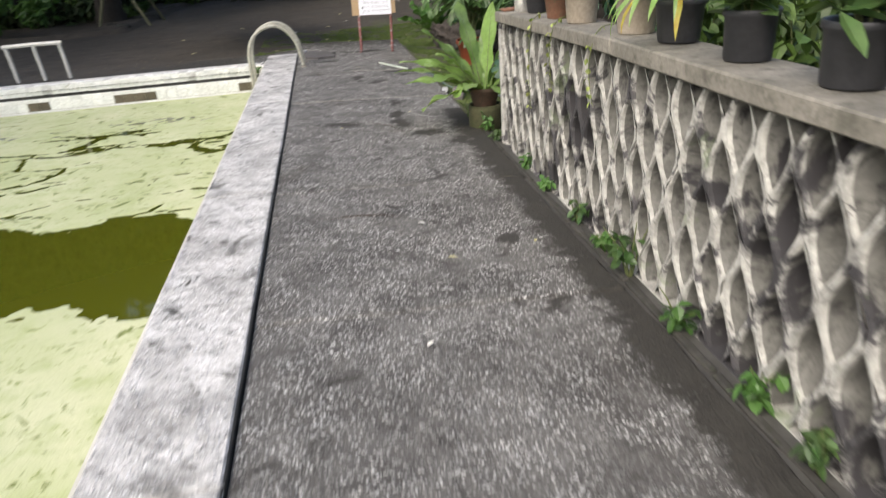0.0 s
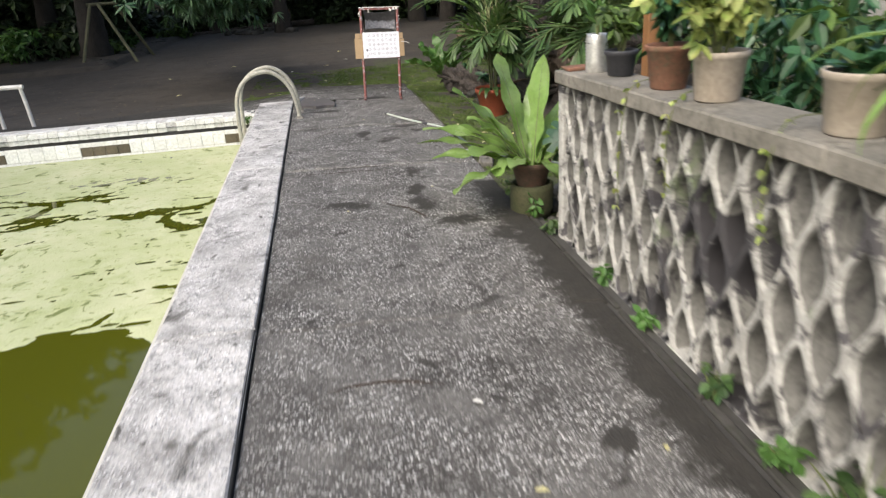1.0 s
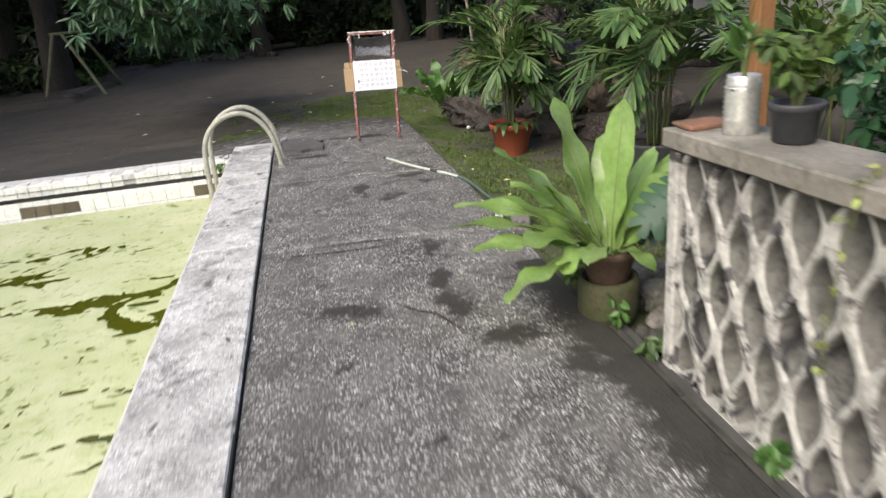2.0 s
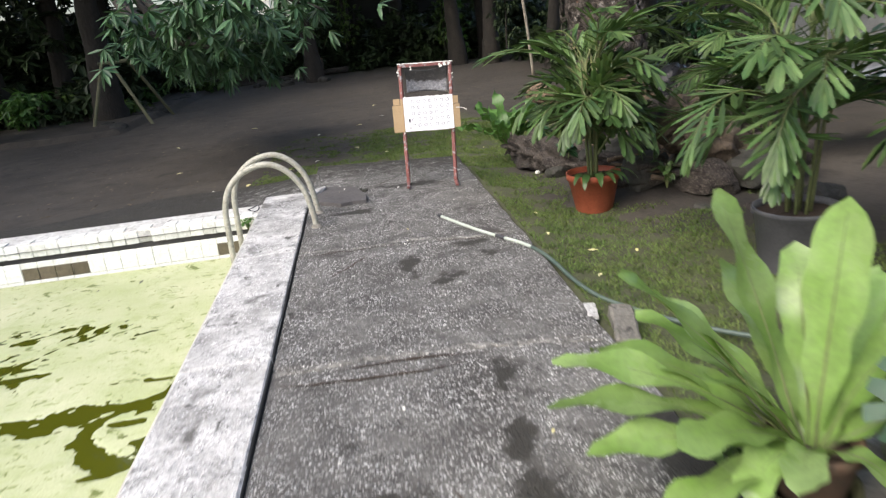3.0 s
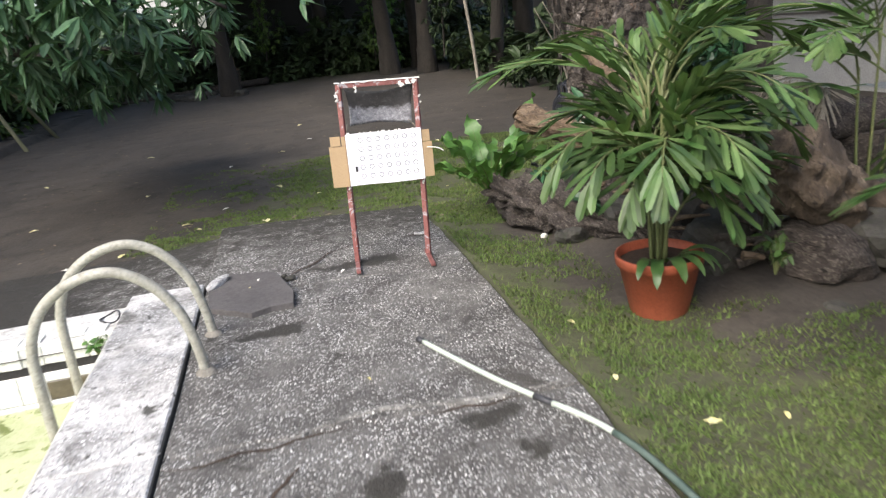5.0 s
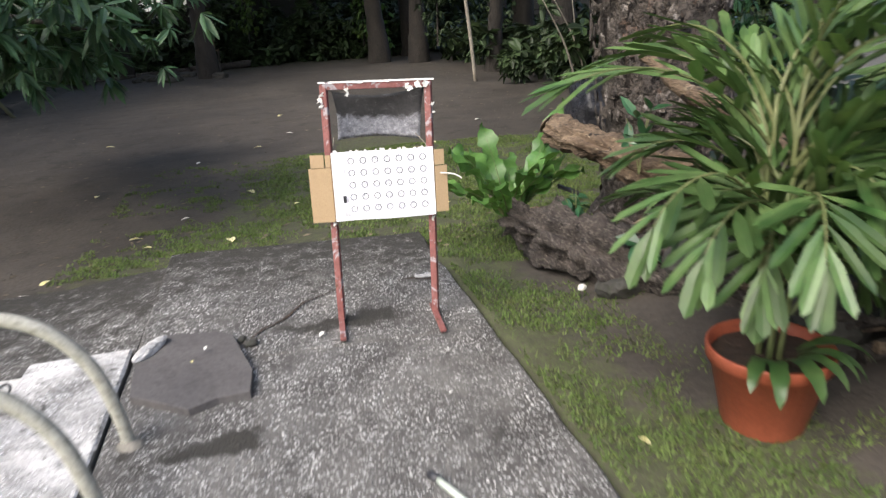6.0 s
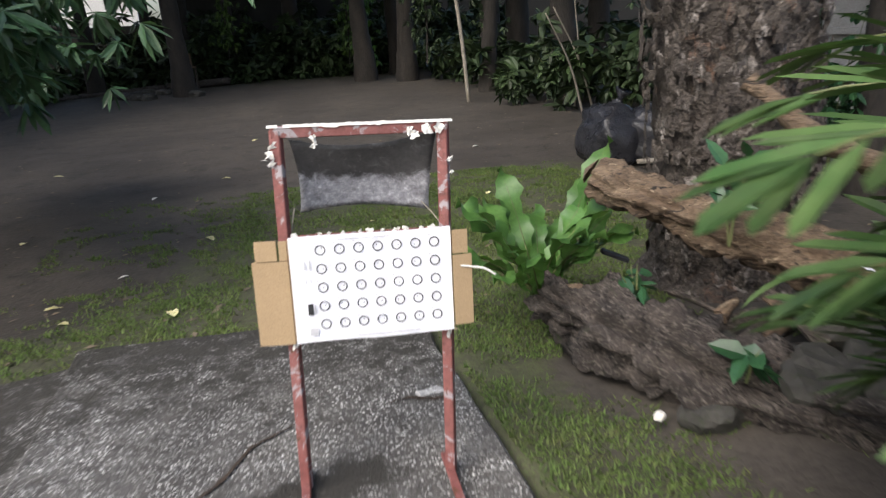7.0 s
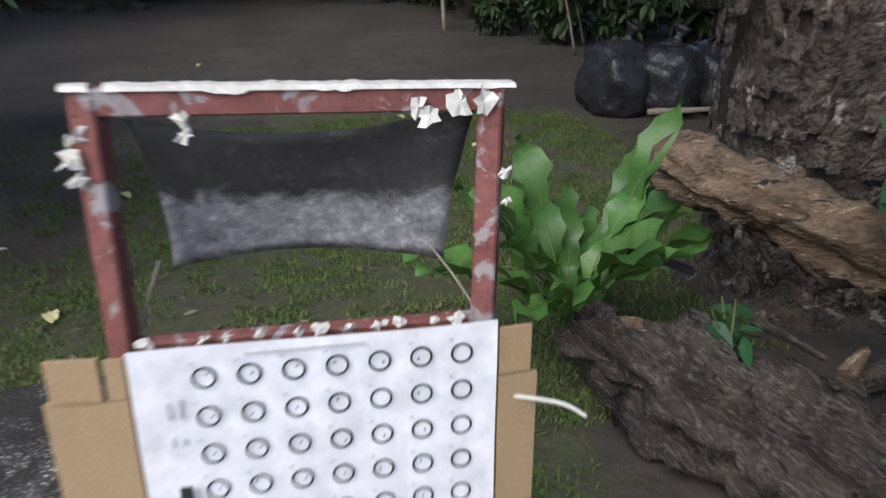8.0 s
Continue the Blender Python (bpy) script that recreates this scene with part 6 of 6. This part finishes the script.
def yard_tree(name, label, x, y, r, lean, height, crown_size, whorls, seed, mat, leaf=(0.26, 0.07), low=()):
    rng = random.Random(seed)
    ob = thing(name, label, "tree")
    top = Vector((x + lean[0] * height, y + lean[1] * height, height))
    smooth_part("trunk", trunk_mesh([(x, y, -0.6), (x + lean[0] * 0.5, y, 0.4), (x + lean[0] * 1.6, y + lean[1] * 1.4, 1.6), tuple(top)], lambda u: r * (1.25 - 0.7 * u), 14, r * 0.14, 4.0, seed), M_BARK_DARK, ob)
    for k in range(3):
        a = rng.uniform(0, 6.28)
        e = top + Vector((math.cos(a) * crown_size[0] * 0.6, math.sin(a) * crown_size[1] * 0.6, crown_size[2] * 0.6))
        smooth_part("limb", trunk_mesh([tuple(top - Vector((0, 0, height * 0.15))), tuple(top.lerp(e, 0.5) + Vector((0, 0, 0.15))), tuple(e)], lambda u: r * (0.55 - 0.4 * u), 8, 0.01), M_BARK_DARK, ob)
    vf = crown(top + Vector((0, 0, crown_size[2] * 0.55)), crown_size, whorls, 7, leaf[0], leaf[1], rng)
    part("crown", vf, mat, ob)
    for (a, b, n) in low:
        places = [Vector(a).lerp(Vector(b), rng.random()) + Vector((rng.gauss(0, 0.35), rng.gauss(0, 0.35), max(-0.3, rng.gauss(0.1, 0.22)))) for _ in range(n)]
        part("low_foliage", scatter_leaves(places, 11, leaf[0] * 1.1, leaf[1], rng, (0, 75)), mat, ob)
        smooth_part("bough", trunk_mesh([tuple(top * 0.9 + Vector(a) * 0.1), tuple((top + Vector(a)) / 2 + Vector((0, 0, 0.6))), tuple(Vector(a) + Vector((0, 0, 0.4))), b], lambda u: r * 0.3 * (1 - 0.85 * u), 7, 0.01), M_BARK_DARK, ob)
    return ob


# bark colour lowered to carry the shade of the canopy
M_BARK_DARK = material("shaded_bark", [(0.022, 0.019, 0.016), (0.04, 0.034, 0.028), (0.015, 0.013, 0.011)], 4, 30, 0.9, 0.8, 0.02, stretch=(1, 1, 0.4))
yard_tree("mango_tree", "dark-trunked tree with drooping whorls of long leaves", -6.4, 19.2, 0.42, (0.05, -0.05), 4.2, (4.2, 4.2, 1.6), 600, 501, M_LEAF_MANGO, (0.25, 0.062),
          [((-1.7, 8.0, 1.98), (-0.5, 7.6, 1.92), 60), ((-2.4, 9.5, 1.62), (-0.6, 8.9, 1.46), 48), ((-2.3, 9.0, 1.50), (-0.9, 8.4, 1.40), 42), ((-2.6, 10.5, 1.6), (-0.9, 9.7, 1.42), 57), ((-2.6, 12.0, 1.7), (-0.6, 11.5, 1.55), 54), ((-2.4, 11.2, 1.4), (-0.8, 11.6, 1.25), 63), ((-1.9, 9.7, 1.35), (-1.0, 9.5, 1.3), 48), ((-0.7, 9.4, 1.90), (0.3, 9.0, 1.84), 36)])
spots = [(-9.5, 20, 0.3), (-7.6, 25.0, 0.26), (-4.2, 30.5, 0.3), (-1.2, 31.5, 0.38), (0.6, 33.2, 0.3), (3.0, 32.5, 0.42), (4.9, 27.5, 0.36), (6.6, 30.0, 0.35), (8.2, 24.0, 0.36), (8.0, 18.2, 0.34), (10.5, 21.5, 0.36), (9.6, 15.5, 0.3), (-12.5, 26, 0.35), (-2.6, 33.0, 0.25), (6.9, 20.6, 0.22), (6.3, 8.4, 0.17)]
for i, (x, y, r) in enumerate(spots):
    yard_tree("yard_tree", "dark tree trunk at the shaded far side of the yard", x, y, r, (rt2.uniform(-0.08, 0.08), rt2.uniform(-0.05, 0.05)), rt2.uniform(4.2, 5.5), (4.2, 4.2, 1.8), 950 if y > 23 else 420, 600 + i, M_LEAF_BUSH, (0.42, 0.16))["group"] = "yard trees"
# added tall trees: unseen crowns darken the far yard and the water's reflection
for i, (x, y) in enumerate(((-12.0, 17.5), (-14.0, 11.0), (-9.0, 27.5), (-1.0, 27.0), (6.0, 26.0), (-16.0, 23.0))):
    yard_tree("yard_tree", "tall dark tree added over the far yard to darken soil and water", x, y, 0.34, (rt2.uniform(-0.03, 0.03), 0), 7.5, (5.0, 5.0, 3.6), 700, 660 + i, M_LEAF_BUSH, (0.5, 0.2))["group"] = "yard trees"
# added wide crowns, above the view, that block skylight over the far soil
for i, (x, y) in enumerate(((9.2, 14.8), (8.6, 22.6), (-8.8, 22.8))):
    yard_tree("yard_tree", "tall wide-spreading dark tree added to shade the yard", x, y, 0.4, (-0.03 if x > 0 else 0.03, 0), 7.0, (8.5, 7.5, 2.4), 1500, 680 + i, M_LEAF_BUSH, (0.6, 0.26))["group"] = "yard trees"
# darker version of the bush leaf, with the far yard's shade in its colour
M_UNDER = material("shaded_undergrowth_leaf", [(0.018, 0.035, 0.012), (0.035, 0.06, 0.018)], 0.9, 30, 0.6, 0.05, islands=0.5)
# trees out of direct view, added so the water mirrors dark crowns
for i, (x, y) in enumerate(((-11.5, 3.0), (-10.5, 9.0), (-12.5, -4.0), (-9.5, 14.0))):
    yard_tree("yard_tree", "dark tree added out of view beyond the pool", x, y, 0.3, (rt2.uniform(-0.05, 0.05), 0), 4.5, (4.5, 4.5, 3.2), 900 if y < 5 else 520, 640 + i, M_LEAF_BUSH, (0.42, 0.16))["group"] = "yard trees"
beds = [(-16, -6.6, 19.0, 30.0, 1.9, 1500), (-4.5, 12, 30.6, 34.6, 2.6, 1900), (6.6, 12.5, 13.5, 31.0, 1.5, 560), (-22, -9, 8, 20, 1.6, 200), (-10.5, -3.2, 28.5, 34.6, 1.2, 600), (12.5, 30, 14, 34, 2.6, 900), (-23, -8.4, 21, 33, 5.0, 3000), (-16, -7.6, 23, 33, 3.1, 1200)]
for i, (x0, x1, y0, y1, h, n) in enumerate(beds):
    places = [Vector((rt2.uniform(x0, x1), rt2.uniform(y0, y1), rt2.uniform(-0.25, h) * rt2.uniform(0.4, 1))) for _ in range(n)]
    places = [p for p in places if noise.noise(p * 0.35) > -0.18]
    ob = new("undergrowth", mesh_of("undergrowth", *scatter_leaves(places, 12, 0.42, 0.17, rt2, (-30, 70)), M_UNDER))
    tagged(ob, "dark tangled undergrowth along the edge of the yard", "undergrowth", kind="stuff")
for i, (x, y, s, h) in enumerate(((4.4, 31.0, 0.9, 0.55), (5.3, 30.4, 0.8, 1.1), (3.6, 31.4, 0.7, 0.4), (-7.4, 21.0, 0.8, 0.9), (-8.5, 18.6, 0.8, 1.2), (-6.6, 24.0, 0.8, 0.6), (-5.6, 27.5, 0.8, 0.5), (-6.2, 20.0, 0.6, 0.5), (-9.0, 16.5, 0.9, 1.4), (6.8, 16.0, 0.5, 1.2), (7.4, 14.5, 0.6, 1.2), (6.3, 17.2, 0.4, 0.8))):
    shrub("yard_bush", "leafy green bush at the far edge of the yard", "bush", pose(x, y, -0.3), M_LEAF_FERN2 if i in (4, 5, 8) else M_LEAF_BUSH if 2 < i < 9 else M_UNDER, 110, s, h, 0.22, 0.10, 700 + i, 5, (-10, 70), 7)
# hanging creeper in the back
for i, (x, y, z0, z1) in enumerate(((5.2, 29.5, 0.2, 3.0), (4.7, 29.8, 0.6, 3.0), (7.4, 22.0, 0.4, 3.0), (0.4, 30.8, 1.0, 3.0), (6.2, 24.0, 0.7, 2.8))):
    places = [Vector((x + rt2.gauss(0, 0.25), y + rt2.gauss(0, 0.2), rt2.uniform(z0, z1))) for _ in range(70)]
    ob = thing("creeper", "yellow-green creeper hanging from the trees", "creeper", group="creepers")
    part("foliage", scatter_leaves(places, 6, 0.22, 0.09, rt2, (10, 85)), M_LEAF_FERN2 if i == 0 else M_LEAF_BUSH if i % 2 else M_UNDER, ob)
    part("stem", tube([(x, y, z0 - 0.4), (x + 0.05, y, 1.5), (x, y, 4.0)], 0.03, 6), M_BARK_DARK, ob)
pole = smooth_part("thin_pole", tube(spline([(5.75, 18.6, -0.4), (5.66, 18.65, 1.0), (5.5, 18.7, 2.6)], 4), 0.045, 7), M_STICK, None)
tagged(pole, "thin pale pole standing at the edge of the yard", "pole")
for i, (p, q) in enumerate((((7.2, 15.4, -0.3), (6.2, 15.0, 1.6)), ((7.0, 15.8, -0.3), (6.8, 15.4, 1.7)), ((6.6, 14.6, -0.3), (5.7, 14.2, 1.5)))):
    br = smooth_part("bare_branch", tube(spline([p, (Vector(p) + Vector(q)) / 2 + Vector((0.08, 0, 0.05)), q], 5), lambda u: 0.025 - 0.015 * u, 6), M_STICK, None)
    tagged(br, "bare grey branch leaning at the yard edge", "branch", "bare branches")
# swing frame
swing = thing("swing_frame", "old green-brown A-shaped swing frame on the soil", "swing frame")
M_SWING = material("mossy_swing_pipe", [(0.12, 0.12, 0.065), (0.17, 0.16, 0.09)], 5, 40, 0.8, 0.3, 0.003)
for p, q in (((-6.35, 17.5, -0.35), (-6.0, 18.3, 1.35)), ((-4.75, 17.35, -0.35), (-5.75, 18.2, 1.35)), ((-4.85, 19.9, -0.35), (-5.4, 18.6, 1.35))):
    part("leg", tube([p, q], 0.045, 8), M_SWING, swing)
part("top_bar", tube([(-6.1, 18.3, 1.35), (-5.3, 18.5, 1.36)], 0.045, 8), M_SWING, swing)
# stones and timber along the back
for i in range(26):
    x = -6.2 + 0.22 * i + rt2.uniform(-0.1, 0.1) if i > 12 else -5.6 + rt2.uniform(-0.5, 0.3)
    y = 27.5 + rt2.uniform(-1, 3) if i > 12 else 16.5 + 0.8 * i + rt2.uniform(-0.3, 0.3)
    s = rt2.uniform(0.10, 0.24)
    stone("border_stone", x, y, -0.25, s * 1.4, s, s * 0.7, M_STONE, "rough stone edging the far side of the yard", 60 + i, rt2.uniform(0, 180), "border stones")
for i, (p, q, r) in enumerate((((-1.8, 29.6, -0.15), (0.3, 30.4, -0.12), 0.13), ((-3.6, 29.0, -0.2), (-1.9, 29.9, -0.15), 0.10), ((-5.0, 28.4, -0.2), (-3.2, 29.4, -0.18), 0.06))):
    lg = thing("yard_log", "dark log lying along the far yard edge", "log", group="yard logs")
    smooth_part("wood", trunk_mesh([p, tuple((Vector(p) + Vector(q)) / 2), q], r, 10, 0.03, 4.0, i), M_LOG_DARK, lg)
stool = thing("old_stool", "old rusty wooden seat standing at the far yard edge", "stool", pose(-1.0, 28.8, -0.3, 0, 0, 20))
part("seat", box(-0.28, 0.28, -0.25, 0.25, 0.78, 0.84, 0.01), M_LOG, stool)
part("backrest", box(-0.28, 0.28, 0.2, 0.25, 0.84, 1.25, 0.01), M_LOG, stool)
for x in (-0.24, 0.24):
    for y in (-0.2, 0.2):
        part("leg", box(x - 0.03, x + 0.03, y - 0.03, y + 0.03, 0, 0.78), M_LOG_DARK, stool)

# ---- tiles of the far pool wall ----
def tile_mesh(name, w, h, d, mat):
    me = bpy.data.meshes.new(name)
    bm = box(-w / 2, w / 2, -d, 0, -h / 2, h / 2, 0.004)
    bm.to_mesh(me)
    bm.free()
    me.materials.append(mat)
    return me


TW = 0.152
t_white, t_brown = tile_mesh("tile_white", TW - 0.003, 0.118, 0.012, M_TILE), tile_mesh("tile_brown", TW - 0.003, 0.118, 0.012, M_TILE_BROWN)
t_lip = tile_mesh("tile_lip", TW - 0.003, 0.057, 0.012, M_TILE)
rq = random.Random(55)
for i in range(26):
    x = -0.56 - TW * i
    brown = i in (0, 1, 2) or i in (11, 12, 13, 14) or i in (21, 22)
    piece("tile", t_brown if brown else t_white, pool, pose(x, POOL[3] - 0.013, -0.345, rq.uniform(-1, 1), 0, rq.uniform(-1, 1)))
    piece("tile", t_lip, pool, pose(x, POOL[3] - 0.014, -0.438, 0, 0, rq.uniform(-1, 1)))
    piece("tile", t_lip, pool, pose(x, POOL[3] - 0.006, -0.258, 0, 0, rq.uniform(-1, 1)))
t_rim = tile_mesh("tile_rim", 0.118, 0.125, 0.012, M_TILE)
t_top = tile_mesh("tile_top", 0.116, 0.115, 0.012, M_TILE)
for i in range(36):
    x = -0.50 - 0.122 * i
    if rq.random() < 0.94:
        piece("tile", t_rim, pool, pose(x, POOL[3] + 0.028, -0.128, rq.uniform(-4, 4), rq.uniform(-3, 3), rq.uniform(-3, 3)))
    if rq.random() < 0.8:
        piece("tile", t_top, pool, pose(x + rq.uniform(-0.004, 0.004), POOL[3] + 0.092, -0.062, -90 + rq.uniform(-2, 2), 0, rq.uniform(-3, 3)))
